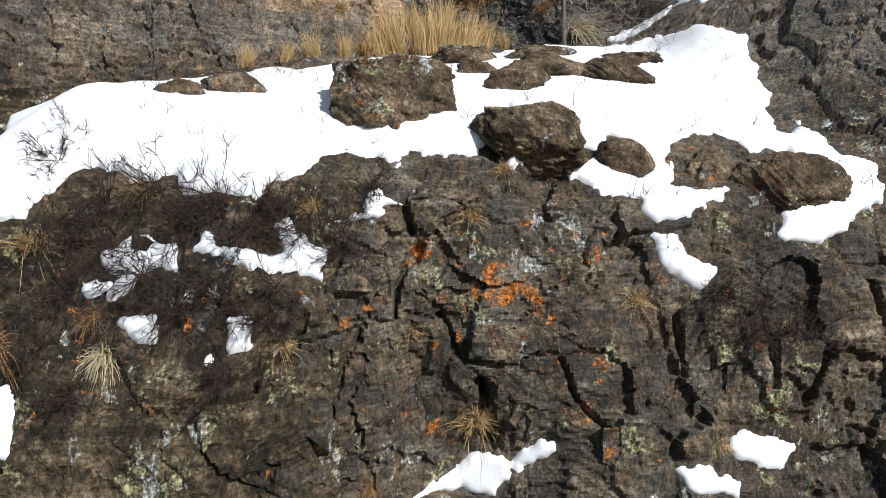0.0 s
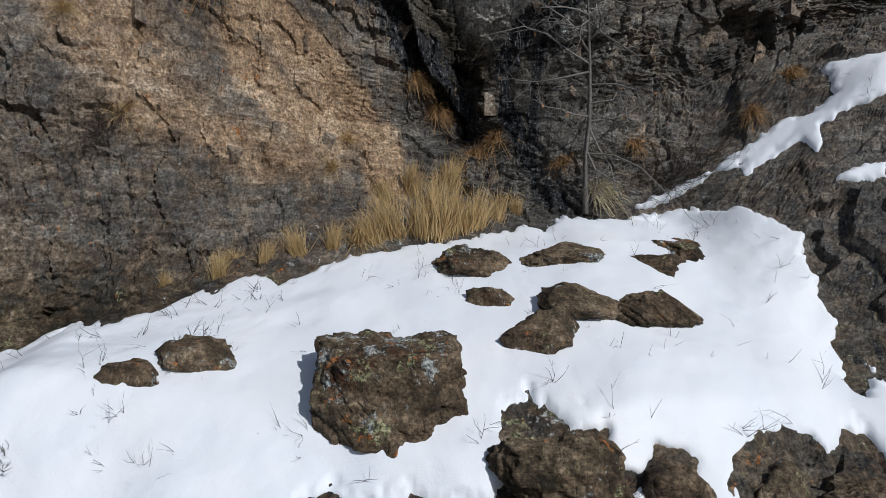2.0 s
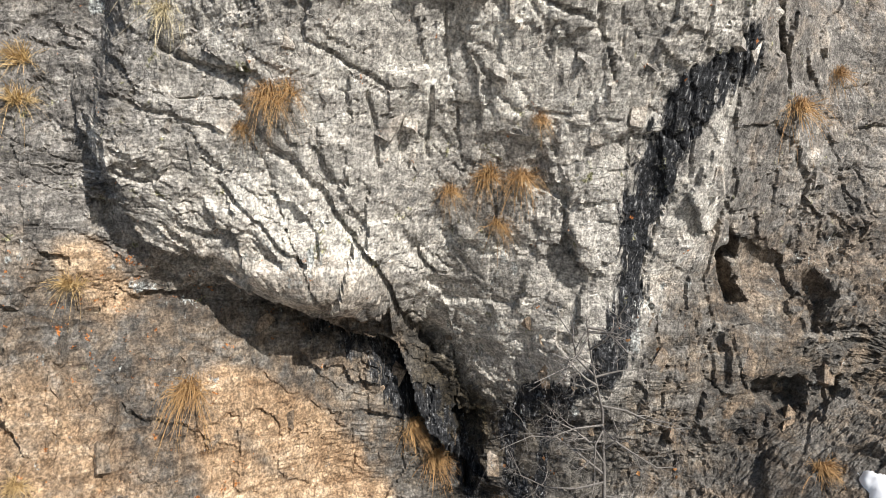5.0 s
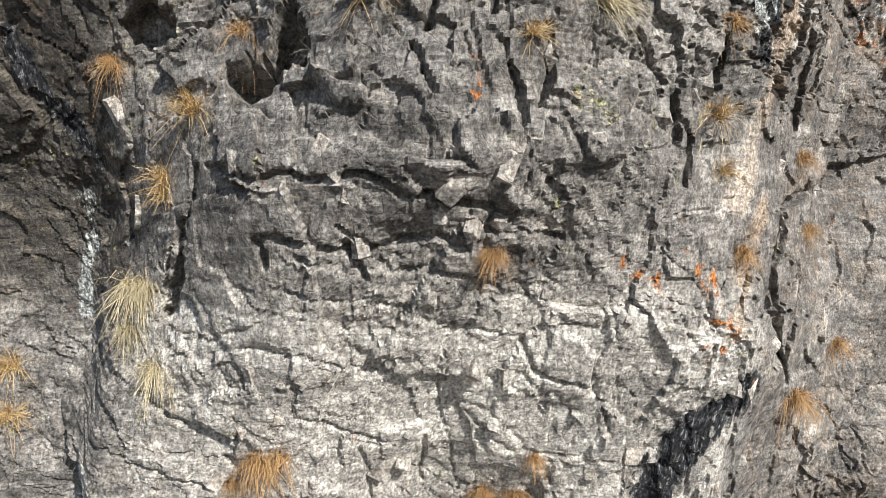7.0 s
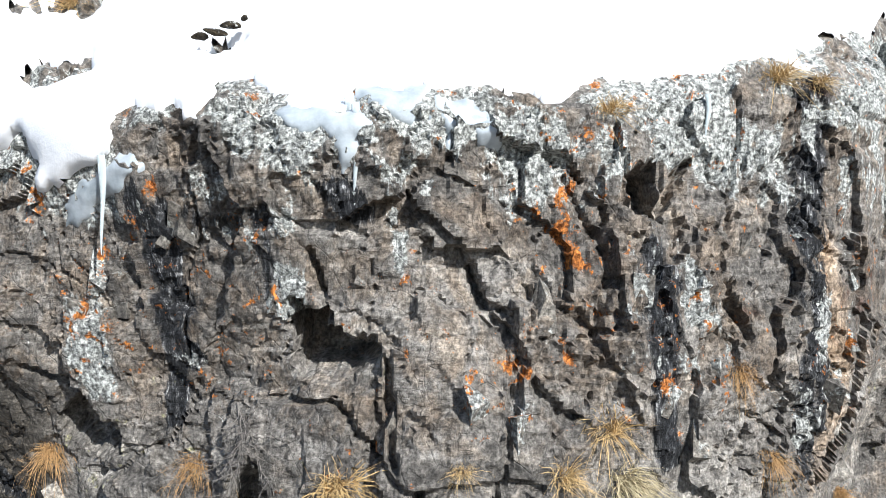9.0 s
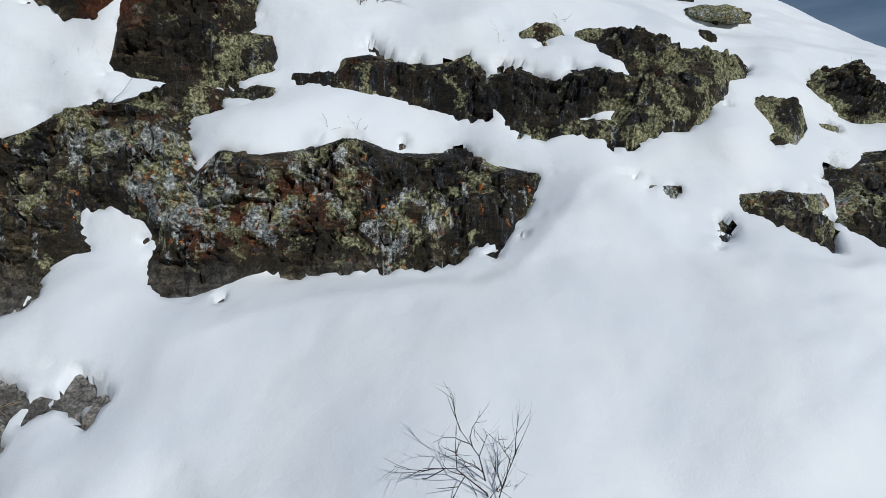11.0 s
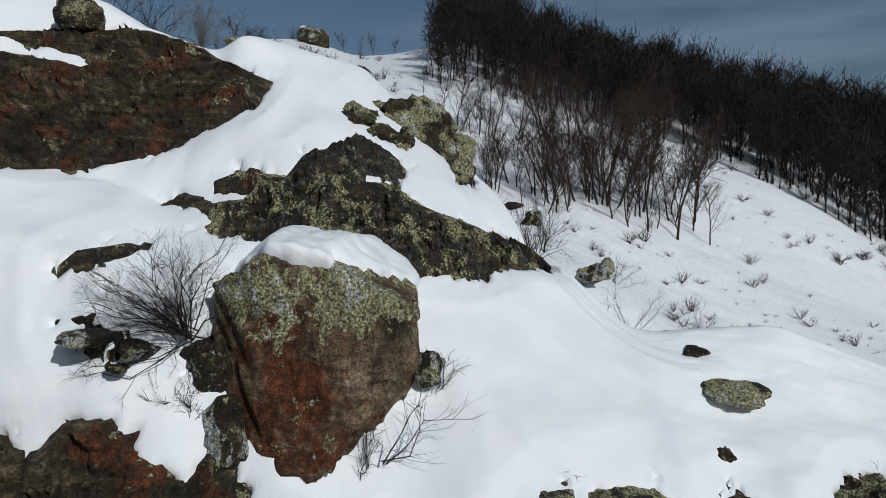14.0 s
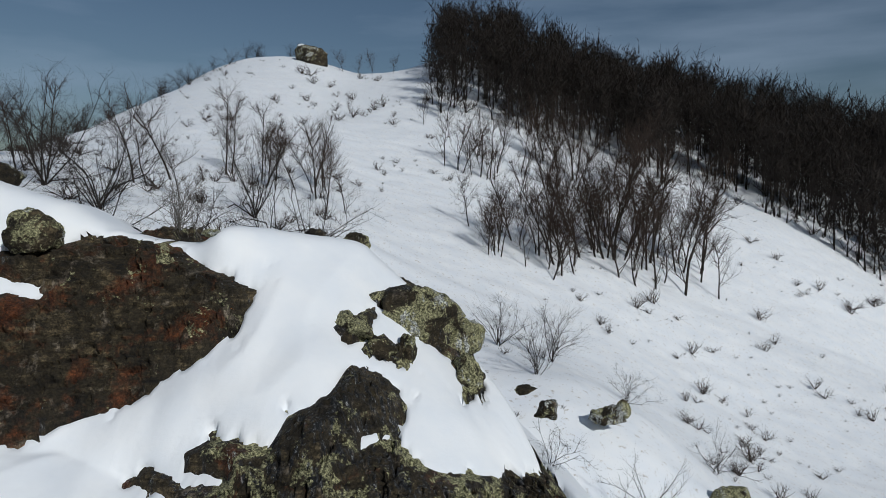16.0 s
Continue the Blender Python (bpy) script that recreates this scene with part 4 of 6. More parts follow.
    rough_height = n.math("ADD", n.math("MULTIPLY", fine, 0.8), n.math("ADD", n.math("MULTIPLY", grit, 0.4), n.math("MULTIPLY", strata, 0.8)))
    normal = n.bump(rough_height, 1.0, 0.04)
    normal = n.bump(n.math("ADD", gap, n.math("MULTIPLY", split, 0.4)), 0.6, 0.015, normal)
    return n.finish(color, n.ramp(fine, (0.3, 0.75), (0.7, 0.97)), normal, Specular_IOR_Level=0.3)


def snow_material(name, dirt=0.0):
    n = Nodes(name)
    soft, grain, crust = n.noise(1.4, 4, 0.5), n.noise(60.0, 3, 0.6), n.noise(9.0, 5, 0.55)
    color = n.ramp(soft, (0.3, (0.80, 0.83, 0.88)), (0.7, (0.88, 0.89, 0.91)))
    if dirt:
        color = n.mix(n.over(dirt, n.noise(6.0, 8, 0.7), 0.15), color, (0.30, 0.22, 0.13))
    normal = n.bump(n.math("ADD", n.math("MULTIPLY", crust, 0.8), n.math("MULTIPLY", grain, 0.25)), 0.22, 0.04)
    return n.finish(color, 0.62, normal, Subsurface_Weight=0.0)


def plain_material(name, a, b, scale=8.0, rough=0.8, vary=0.0):
    n = Nodes(name)
    fac = n.noise(scale, 6, 0.65)
    color = n.ramp(fac, (0.3, a), (0.7, b))
    if vary:
        info = n.tree.nodes.new("ShaderNodeNewGeometry")
        color = n.mix(vary, color, n.ramp(info.outputs["Random Per Island"], (0.0, 0.35), (1.0, 1.0)), "MULTIPLY")
    return n.finish(color, rough, n.bump(fac, 0.4, 0.01))


CLIFF_ROCK = rock_material("cliff_rock", (0.038, 0.036, 0.034), (0.17, 0.158, 0.143), (0.38, 0.36, 0.33), painted=True)
SNOW_CLEAN = snow_material("settled_snow")
SNOW_FAR = snow_material("hillside_snow", 0.42)
# Dark colour for the unseen foot plane, so it bounces little light.
FOOT_DARK = plain_material("dark_foot", (0.04, 0.034, 0.027), (0.12, 0.10, 0.08), 0.6, 0.95)
GLAZE = plain_material("glazed_ice", (0.24, 0.28, 0.31), (0.52, 0.57, 0.61), 5.0, 0.3)
ICE = Nodes("ice").finish((0.75, 0.83, 0.86), 0.18, None, Transmission_Weight=0.55, IOR=1.31)
BARK = plain_material("dark_bark", (0.009, 0.0065, 0.005), (0.028, 0.020, 0.015), 30.0, 0.95)
BARK_GREY = plain_material("grey_bark", (0.09, 0.082, 0.075), (0.24, 0.22, 0.2), 30.0, 0.9)
TWIG_BROWN = plain_material("brown_twigs", (0.018, 0.011, 0.008), (0.055, 0.034, 0.023), 12.0, 0.95)
STRAW = plain_material("straw_grass", (0.42, 0.27, 0.10), (0.78, 0.57, 0.28), 3.0, 0.75, 0.45)
RUSSET = plain_material("russet_grass", (0.29, 0.155, 0.06), (0.56, 0.35, 0.15), 3.0, 0.75, 0.45)
PALE_STRAW = plain_material("pale_grass", (0.42, 0.35, 0.20), (0.72, 0.62, 0.40), 3.0, 0.75, 0.5)
LEAF_DRY = plain_material("dry_leaf", (0.28, 0.12, 0.04), (0.5, 0.26, 0.1), 6.0, 0.7, 0.5)


def part(name, me, material, parent=None, label=""):
    ob = new(name, me)
    me.materials.append(material)
    if parent:
        ob.parent = parent
    if label:
        tagged(ob, label)
    return ob


# ---- the mountain face ----
DENSE = 0.026
xs = np.r_[np.linspace(-11, -6.6, 70, endpoint=False), np.arange(-6.6, 7.4, DENSE), np.linspace(7.4, 12, 80)]
ss = np.r_[np.linspace(0, LENGTHS[1] - 1.2, 20, endpoint=False), np.arange(LENGTHS[1] - 1.2, LENGTHS[-3], DENSE), np.linspace(LENGTHS[-3] + 0.03, LENGTHS[-1], 60)]
FY, FZ = bare_face(xs, ss)
for axis, width in ((0, 13), (1, 25)):
    FY, FZ = blurred(FY, axis, width), blurred(FZ, axis, width)
FX, FS = np.meshgrid(xs, ss)
ty, tz = np.gradient(FY, axis=0), np.gradient(FZ, axis=0)
size = np.hypot(ty, tz) + 1e-9
NY, NZ = -tz / size, ty / size
LOW, TOP, STONE, STAND = snow_fields(FX, FZ)
UPPER = smooth(20.8, 22.0, FZ)
lowest = np.max(np.stack(list(LOW.values())), 0)
covered = np.maximum(lowest, np.minimum(TOP, -STONE))
steep = smooth(0.35, 0.9, -NY)
RELIEF = face_relief(FX, FS) + carved(FX, FZ)
ROLL = 0.10 * fbm(FX * 0.6, FS * 0.5, 3, 11) * steep
ROLL = ROLL - 0.16 * smooth(2.2, 3.4, FX) * smooth(13.0, 14.2, FY) - 0.24 * np.exp(-((FX - 2.4) / 0.6) ** 2 - ((FY - 15.0) / 1.1) ** 2)
bare = smooth(0.04, -0.18, covered)
lift = (0.24 * UPPER * smooth(-0.12, 0.22, STAND) - 0.10 * UPPER * (1 - smooth(-0.35, -0.1, STAND)))
amount = 0.05 + 0.95 * bare
ROCK_OUT = ROLL * (1 - amount) + RELIEF * amount * (1 - 0.35 * smooth(11.6, 12.6, FZ) * smooth(16.5, 15.5, FZ)) + lift
# The overhang's lip runs down to the right; under it the wall is hollowed out.
above = FZ - np.interp(FX + 0.08 * fbm(FX * 1.5, FZ * 1.5, 3, 4), (-4.4, -4.1, -3.9, -3.4, -3.2, -2.44, -1.45, -0.7, -0.4, 0.4), (13.5, 13.0, 12.5, 11.9, 11.55, 11.2, 10.8, 10.2, 9.4, 8.2)) - 0.05 * fbm(FX * 3, FZ * 3, 3, 6)
hollow = smooth(-4.4, -3.8, FX) * smooth(0.9, 0.2, FX) * (0.12 + 0.88 * smooth(-2.8, -1.4, FX))
ROCK_OUT = ROCK_OUT + hollow * np.where(above > 0, 0.26 * smooth(1.0, 0.0, above), -0.34 * smooth(-0.7, -0.05, above))
face_pts = np.stack([FX, FY + NY * ROCK_OUT, FZ + NZ * ROCK_OUT], -1)
face_mesh, _ = grid_mesh("cliff_face", face_pts, None, True)


def blob(cx, cz, rx, rz, turn=0.0):
    c, s = math.cos(radians(turn)), math.sin(radians(turn))
    dx, dz = FX - cx, FZ - cz
    return np.clip(1.25 - np.hypot((dx * c + dz * s) / rx, (-dx * s + dz * c) / rz), 0, 1)


def blobs(*rows):
    out = np.zeros_like(FX)
    for r in rows:
        out = np.maximum(out, blob(*r))
    return out


low_face = smooth(6.8, 5.6, FZ)
wall = smooth(5.8, 6.6, FZ) * smooth(12.2, 11.0, FZ)
bulge = smooth(10.4, 11.4, FZ + 1.4 * smooth(-0.8, 0.6, FX) * smooth(2.8, 1.8, FX)) * smooth(17.8, 16.8, FZ)
crown = smooth(16.6, 17.6, FZ) * smooth(21.0, 20.0, FZ)


def streaks(kind):
    out = np.zeros_like(FX)
    for share, half, line in STREAKS[kind].values():
        out = np.maximum(out, share * np.clip(1.5 * along(FX, FZ, line, 1.25 * half, 0.10), 0, 1))
    return out


warm = 0.14 * low_face + 0.14 * crown + 0.18 * wall * smooth(0.0, -1.2, FX) + 0.14 * wall * smooth(1.8, 2.6, FX) + 0.10 * bulge * smooth(3.0, 3.6, FX) + streaks("warm")
pale = 0.42 * bulge * smooth(3.4, 2.8, FX) * smooth(-3.4, -2.7, FX) + 0.14 * bulge + 0.04 * crown - 0.42 * smooth(14.0, 15.0, FZ) * smooth(18.3, 17.5, FZ) + 0.7 * streaks("pale") + 0.5 * np.clip(1.5 * along(FX, FZ, STREAKS["warm"]["tan_rib"][2], 0.2, 0.1), 0, 1)
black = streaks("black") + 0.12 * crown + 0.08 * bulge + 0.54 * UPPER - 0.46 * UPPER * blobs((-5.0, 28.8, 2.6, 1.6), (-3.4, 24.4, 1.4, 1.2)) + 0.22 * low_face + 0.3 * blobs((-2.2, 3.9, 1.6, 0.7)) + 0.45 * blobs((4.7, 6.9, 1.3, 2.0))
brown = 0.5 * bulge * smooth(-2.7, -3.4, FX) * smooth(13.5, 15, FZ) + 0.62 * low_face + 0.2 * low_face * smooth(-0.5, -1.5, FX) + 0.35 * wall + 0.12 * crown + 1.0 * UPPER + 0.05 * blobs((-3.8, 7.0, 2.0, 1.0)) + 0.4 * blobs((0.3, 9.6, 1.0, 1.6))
orange = 0.16 * low_face + 0.10 * blobs((0.6, 3.7, 0.9, 1.0), (2.4, 4.6, 0.9, 0.7), (1.0, 3.0, 0.6, 0.6)) + 0.22 * crown + 0.22 * UPPER * smooth(23.4, 22.4, FZ) + 0.05 * bulge + 0.15 * wall * smooth(-1, -2.5, FX) + streaks("orange")
grey = 0.30 * low_face + 0.30 * crown + 0.44 * crown * smooth(18.3, 19.2, FZ) + 0.14 * blobs((1.2, 4.0, 0.8, 0.5)) + 0.20 * UPPER + 0.22 * UPPER * smooth(23.4, 22.6, FZ) + 0.2 * wall + 0.15 * bulge + streaks("grey")
green = 0.50 * UPPER + 0.30 * low_face + 0.14 * UPPER * smooth(0.5, 2.5, FX) + 0.16 * bulge
bare_red = blobs((-5.0, 28.8, 2.6, 1.6), (-3.4, 24.4, 1.4, 1.2))
grey, green = grey - 0.30 * bare_red, green - 0.38 * bare_red
red = 0.34 * UPPER + 0.35 * crown * smooth(0.8, 2.4, FX) + 0.30 * bare_red + 0.3 * blobs((-0.3, 23.5, 0.8, 0.5), (-1.5, 22.0, 1.2, 0.5)) + 0.25 * low_face * smooth(2.0, 3.0, FX)
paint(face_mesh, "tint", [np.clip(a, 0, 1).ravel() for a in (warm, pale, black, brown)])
paint(face_mesh, "growth", [np.clip(a, 0, 1).ravel() for a in (orange, grey, green, red)])
cliff = part("cliff", face_mesh, CLIFF_ROCK)
tagged(cliff, "tall fractured schist cliff, grey and brown, lichened and partly snow-covered", "cliff", kind="structure")


def snow_sheet(name, depth, field, label, material=None, category="snow", drape=False):
    """Snow as a layer with a rounded rim on the face, wherever the field is above zero."""
    step = 2 if depth > 0.15 else 1
    rows, cols = np.flatnonzero((field > -0.12).any(1)), np.flatnonzero((field > -0.12).any(0))
    win = (slice(rows[0], rows[-1] + 1, step), slice(cols[0], cols[-1] + 1, step))
    f = field[win]
    calm = blurred(blurred(f, 0, 17), 1, 17)
    thick = depth * np.clip(np.minimum(calm, f + 0.1), 0, 0.4) / 0.4 + 0.045 * smooth(-0.02, 0.06, f) - 0.25 * smooth(0.01, -0.08, f)
    x, s = FX[win], FS[win]
    thick = thick + 0.03 * fbm(x * 1.1, s * 1.1, 3, 7) + 0.005 * fbm(x * 6, s * 6, 3, 8)
    out = ROLL[win] + thick
    if name == "snow_patch":
        out = np.maximum(ROLL[win], blurred(blurred(ROCK_OUT[win], 0, 9), 1, 9)) + thick
    if drape:
        base = blurred(blurred(ROCK_OUT[win], 0, 7), 1, 7)
        out = base + 0.022 * smooth(-0.03, 0.05, f) - 0.2 * smooth(0.0, -0.08, f)
    pts = np.stack([x, FY[win] + NY[win] * out, FZ[win] + NZ[win] * out], -1)
    ok = f > -0.10
    keep = ok[:-1, :-1] & ok[1:, :-1] & ok[:-1, 1:] & ok[1:, 1:]
    me, _ = grid_mesh(name, pts, keep)
    ob = part(name, me, material or SNOW_CLEAN)
    return tagged(ob, label, category, kind="structure")


for key, field in LOW.items():
    big = len(SNOW[key]) > 11
    snow_sheet("snow_ledge" if big else "snow_patch", 0.07 if big else 0.04, field if big else field + 0.012,
               "bank of settled white snow on the sloping rock ledge" if big else "small patch of white snow lodged on the rock face")
snow_sheet("snow_slope", 0.18, np.minimum(TOP, -STONE), "smooth white snow slope above the cliff's edge, broken by dark rocks")

# Sheets of ice where meltwater froze below the slope's edge.
ICE_SHEETS = [
    [(-0.91, 19.27), (-0.61, 19.25), (-0.46, 19.25), (-0.37, 19.16), (-0.46, 19.05), (-0.49, 18.8), (-0.55, 18.8), (-0.55, 19.08), (-0.64, 19.16),
        (-0.85, 19.19)],
    [(0.08, 19.36), (0.32, 19.35), (0.47, 19.21), (0.44, 19.07), (0.32, 19.06), (0.23, 19.14), (0.17, 18.97), (0.11, 18.97), (0.14, 19.19)],
    [(-2.74, 18.7), (-2.32, 18.88), (-2.05, 19.03), (-1.96, 18.94), (-2.26, 18.7), (-2.5, 18.52), (-2.74, 18.47)],
    [(-0.49, 19.45), (-0.13, 19.44), (-0.01, 19.42), (-0.13, 19.29), (-0.28, 19.33), (-0.43, 19.35)],
]
for outline in ICE_SHEETS:
    film = inside(FX, FZ, outline) + 0.07 * fbm(FX * 4, FZ * 3, 4, 66, 0.6)
    snow_sheet("ice_sheet", 0.05, film, "thin sheet of grey-blue ice frozen on the cliff's edge", GLAZE, "ice", True)

# ---- the hillside behind ----
hx = np.r_[np.linspace(-160, -40, 60, endpoint=False), np.linspace(-40, 60, 300, endpoint=False), np.linspace(60, 260, 70)]
hy = np.r_[np.linspace(17, 60, 200, endpoint=False), np.linspace(60, 110, 120, endpoint=False), np.linspace(110, 260, 50)]
HX, HY = np.meshgrid(hx, hy)
HZ = hill(HX, HY) + 0.06 * fbm(HX * 0.9, HY * 0.9, 3, 15)
hill_mesh, _ = grid_mesh("ground_hillside", np.stack([HX, HY, HZ], -1))
tagged(part("ground", hill_mesh, SNOW_FAR), "snow-covered hillside with low scrub poking through", "hillside", kind="structure")
# Added plane out of view, kept dark to limit fill on the cliff.
foot = raw_mesh("foot", [(-300, -300, 0), (300, -300, 0), (300, 17, 0), (-300, 17, 0)], [(0, 1, 2, 3)])
tagged(part("ground", foot, FOOT_DARK), "bare dark stony ground at the foot of the cliff", "ground", kind="structure")


# ---- boulders ----
def sphere_points(level):
    bm = bmesh.new()
    bmesh.ops.create_icosphere(bm, subdivisions=level, radius=1)
    v = np.array([p.co[:] for p in bm.verts])
    f = np.array([[q.index for q in p.verts] for p in bm.faces])
    bm.free()
    return v, f


SPHERES = {k: sphere_points(k) for k in (3, 4, 6)}


def rock_form(half, seed, level=4, rough=1.0, planes=16, cuts=None):
    """Points and faces of an angular boulder: a body cut by random planes, worn and pitted."""
    rng = np.random.default_rng(seed)
    v, f = SPHERES[level]
    n = rng.normal(size=(planes, 3))
    n /= np.linalg.norm(n, axis=1)[:, None]
    h = rng.uniform(0.60, 0.95, planes)
    if cuts:
        h = np.array([c[3] for c in cuts])
        n = np.array([c[:3] for c in cuts])
        n /= np.linalg.norm(n, axis=1)[:, None]
    cut = np.clip(v @ n.T, 0.05, None)
    r = np.minimum((h / cut).min(1), 1.12)
    p = v * r[:, None]
    a, b = p[:, 0] + 0.63 * p[:, 2] + seed, p[:, 1] - 0.52 * p[:, 2] + 0.37 * p[:, 0]
    bump = 0.06 * fbm(a * 1.6, b * 1.6, 4, seed) + 0.06 * facets(a * 2.6, b * 2.6, seed + 5, 0.9, 0.3, True) + 0.03 * facets(a * 8, b * 8, seed + 9, 0.8, 0.4) + 0.012 * fbm(a * 18, b * 18, 3, seed)
    return p * (1 + rough * bump)[:, None] * np.array(half), f


# Shares of brown, orange, grey, green and red growth on the kinds of boulder.
GROWTHS = {"red": (1.0, 0.05, 0.42, 0.74, 0.85), "green": (1.0, 0.0, 0.42, 0.85, 0.2), "brown": (0.95, 0.2, 0.35, 0.25, 0.3), "dark": (1.0, 0.0, 0.45, 0.45, 0.25)}


def boulder(at, half, seed, growth, label, turn=(0, 0, 0), level=4, rough=1.0, group="", name="boulder", cuts=None):
    p, f = rock_form(half, seed, level, rough, 9, cuts)
    me = raw_mesh(name, p, f)
    brown, orange, grey, green, red = (np.full(len(p), g) for g in GROWTHS[growth])
    high = smooth(-0.1, 0.7, p[:, 2] / half[2])
    if growth == "red":
        green, grey, red = green * (0.3 + 0.95 * high), grey * (0.5 + 0.6 * high), red * (1.1 - 0.6 * high) * (1.15 - 0.5 * smooth(-0.3, 0.6, p[:, 0] / half[0]))
    zero = np.zeros(len(p))
    paint(me, "tint", [zero + (0.25 if growth in ("brown", "red") else 0.0), zero, zero, brown])
    paint(me, "growth", [orange, grey, np.clip(green, 0, 1), np.clip(red, 0, 1)])
    ob = new(name, me)
    me.materials.append(CLIFF_ROCK)
    ob.matrix_world = pose(*at, *turn)
    return tagged(ob, label, "boulder", group)


def snow_cap(at, half, seed, turn, level, deep, start, label, cuts=None):
    """Snow lying on a boulder's top, with a rounded rim."""
    p, f = rock_form(half, seed, level, 0.35, 9, cuts)
    n = p / np.array(half) ** 2
    n /= np.linalg.norm(n, axis=1)[:, None]
    amount = p[:, 2] / half[2] + 0.35 * p[:, 1] / half[1] - start + 0.10 * fbm(p[:, 0] * 2.5, p[:, 1] * 2.5, 3, seed)
    thick = deep * np.sqrt(np.clip(amount, 0, 0.3) / 0.3) - 0.12 * smooth(0.02, -0.08, amount)
    q = p + n * thick[:, None]
    f = f[(amount[f] > -0.08).all(1)]
    used = np.unique(f)
    back = np.zeros(len(q), int)
    back[used] = np.arange(len(used))
    ob = part("snow_cap", raw_mesh("snow_cap", q[used], back[f]), SNOW_CLEAN)
    ob.matrix_world = pose(*at, *turn)
    return tagged(ob, label, "snow")


MAIN = ((-1.5, 13.3, 25.62), (1.44, 1.3, 1.62))
MAIN_CUTS = [(0.5, -0.1, 0.85, 0.79), (1, 0, 0.15, 0.88), (0.75, -0.2, -0.65, 0.78), (0.05, -1, 0.22, 0.80), (-1, -0.25, 0.1, 0.84), (-0.5, 0, 0.8, 0.82),
             (-0.5, -0.35, -0.75, 0.9), (0.6, -0.8, 0.05, 0.86), (-0.6, -0.8, 0.1, 0.84), (0, 1, 0, 0.9), (0, 0, -1, 1.0), (0.1, 0, 1, 0.80)]
for at, half, k in [((-2.5, 12.62, 25.55), (0.36, 0.34, 0.36), 52), ((-3.6, 12.25, 26.0), (0.36, 0.2, 0.07), 53), ((-3.2, 12.3, 25.86), (0.3, 0.2, 0.10), 54),
                    ((-2.25, 12.35, 24.95), (0.36, 0.3, 0.34), 55), ((-3.3, 12.12, 25.70), (0.13, 0.1, 0.05), 56), ((-0.15, 13.2, 25.42), (0.22, 0.2, 0.2), 57)]:
    boulder(at, half, k, "dark", "dark broken stone in the snow beside the large boulder", (10, 0, 15 * k), 4, 1.6, "stones beside the large boulder")
boulder(*MAIN, 4, "red", "large red-brown boulder with grey-green lichen, capped with snow", (0, 0, 0), 6, 1.0, "", "boulder", MAIN_CUTS)
snow_cap(*MAIN, 4, (0, 0, 0), 6, 0.17, 0.60, "rounded cap of snow on the large boulder", MAIN_CUTS)
LEDGE_CUTS = [(0, -1, 0.15, 0.72), (0.55, -0.8, 0.0, 0.86), (-0.5, -0.85, 0.05, 0.84), (1, 0, 0.1, 0.86), (-1, -0.1, 0.15, 0.84), (0.05, -0.15, 1, 0.62), (0.5, -0.2, 0.8, 0.86), (-0.6, -0.3, 0.7, 0.86), (0, 1, 0.3, 0.8), (0, 0, -1, 0.9)]
boulder((-0.5, 6.36, 5.46), (0.66, 0.56, 0.5), 9, "brown", "dark blocky boulder standing in the snow of the ledge", (0, 0, 5), 6, 1.6, "", "boulder", LEDGE_CUTS)
# Lichened stones on the crest and the rock on the hilltop.
for at, half, k, growth in [((-5.54, 16.00, 30.24), (0.40, 0.29, 0.32), 31, "green"),
                            ((-1.65, 19.00, 29.89), (0.36, 0.26, 0.21), 32, "green"),
                            ((-2.29, 18.60, 30.09), (0.21, 0.15, 0.13), 33, "dark"),
                            ((-3.60, 17.20, 30.19), (0.18, 0.13, 0.09), 34, "green"),
                            ((3.89, 14.16, 24.84), (0.48, 0.34, 0.18), 36, "green"),
                            ((3.67, 14.70, 25.31), (0.22, 0.16, 0.07), 44, "dark"),
                            ((3.46, 13.30, 24.34), (0.18, 0.13, 0.10), 45, "dark"),
                            ((6.89, 22.00, 23.34), (0.59, 0.43, 0.80), 37, "green"),
                            ((4.01, 22.50, 25.55), (0.43, 0.31, 0.27), 35, "dark"),
                            ((4.35, 22.40, 25.77), (0.19, 0.14, 0.20), 46, "green"),
                            ((1.48, 18.60, 27.34), (0.20, 0.15, 0.08), 47, "dark"),
                            ((1.82, 18.20, 27.09), (0.28, 0.20, 0.15), 48, "dark"),
                            ((-7.09, 17.60, 31.08), (0.37, 0.27, 0.25), 49, "dark"),
                            ((-0.48, 17.76, 28.78), (0.80, 0.50, 0.53), 38, "green"),
                            ((0.24, 18.03, 28.40), (0.52, 0.38, 0.31), 39, "green"),
                            ((-1.37, 16.64, 28.84), (0.38, 0.27, 0.23), 42, "green"),
                            ((-0.95, 16.60, 28.55), (0.30, 0.22, 0.19), 43, "green"),
                            ((-0.55, 16.83, 28.39), (0.22, 0.16, 0.27), 50, "green"),
                            ((0.40, 17.26, 27.93), (0.32, 0.23, 0.30), 41, "green")]:
    boulder(at, half, k, growth, "weathered stone with yellow-green lichen on the snow crest", (0, 0, 20 * k), 4, 2.0, "stones on the crest")
top_at, top_half = (-17.8, 101.0, float(hill(np.array(-17.8), np.array(101.0))) + 0.2), (2.7, 2.2, 2.3)
boulder(top_at, top_half, 40, "dark", "dark rock outcrop on the hilltop, dusted with snow", (0, 0, 0), 4, 1.5)
snow_cap(top_at, top_half, 40, (0, 0, 0), 4, 0.25, 0.6, "snow lying on the hilltop rock")


# ---- plants, stones and ice ----
FACE_FLAT = face_pts.reshape(-1, 3)


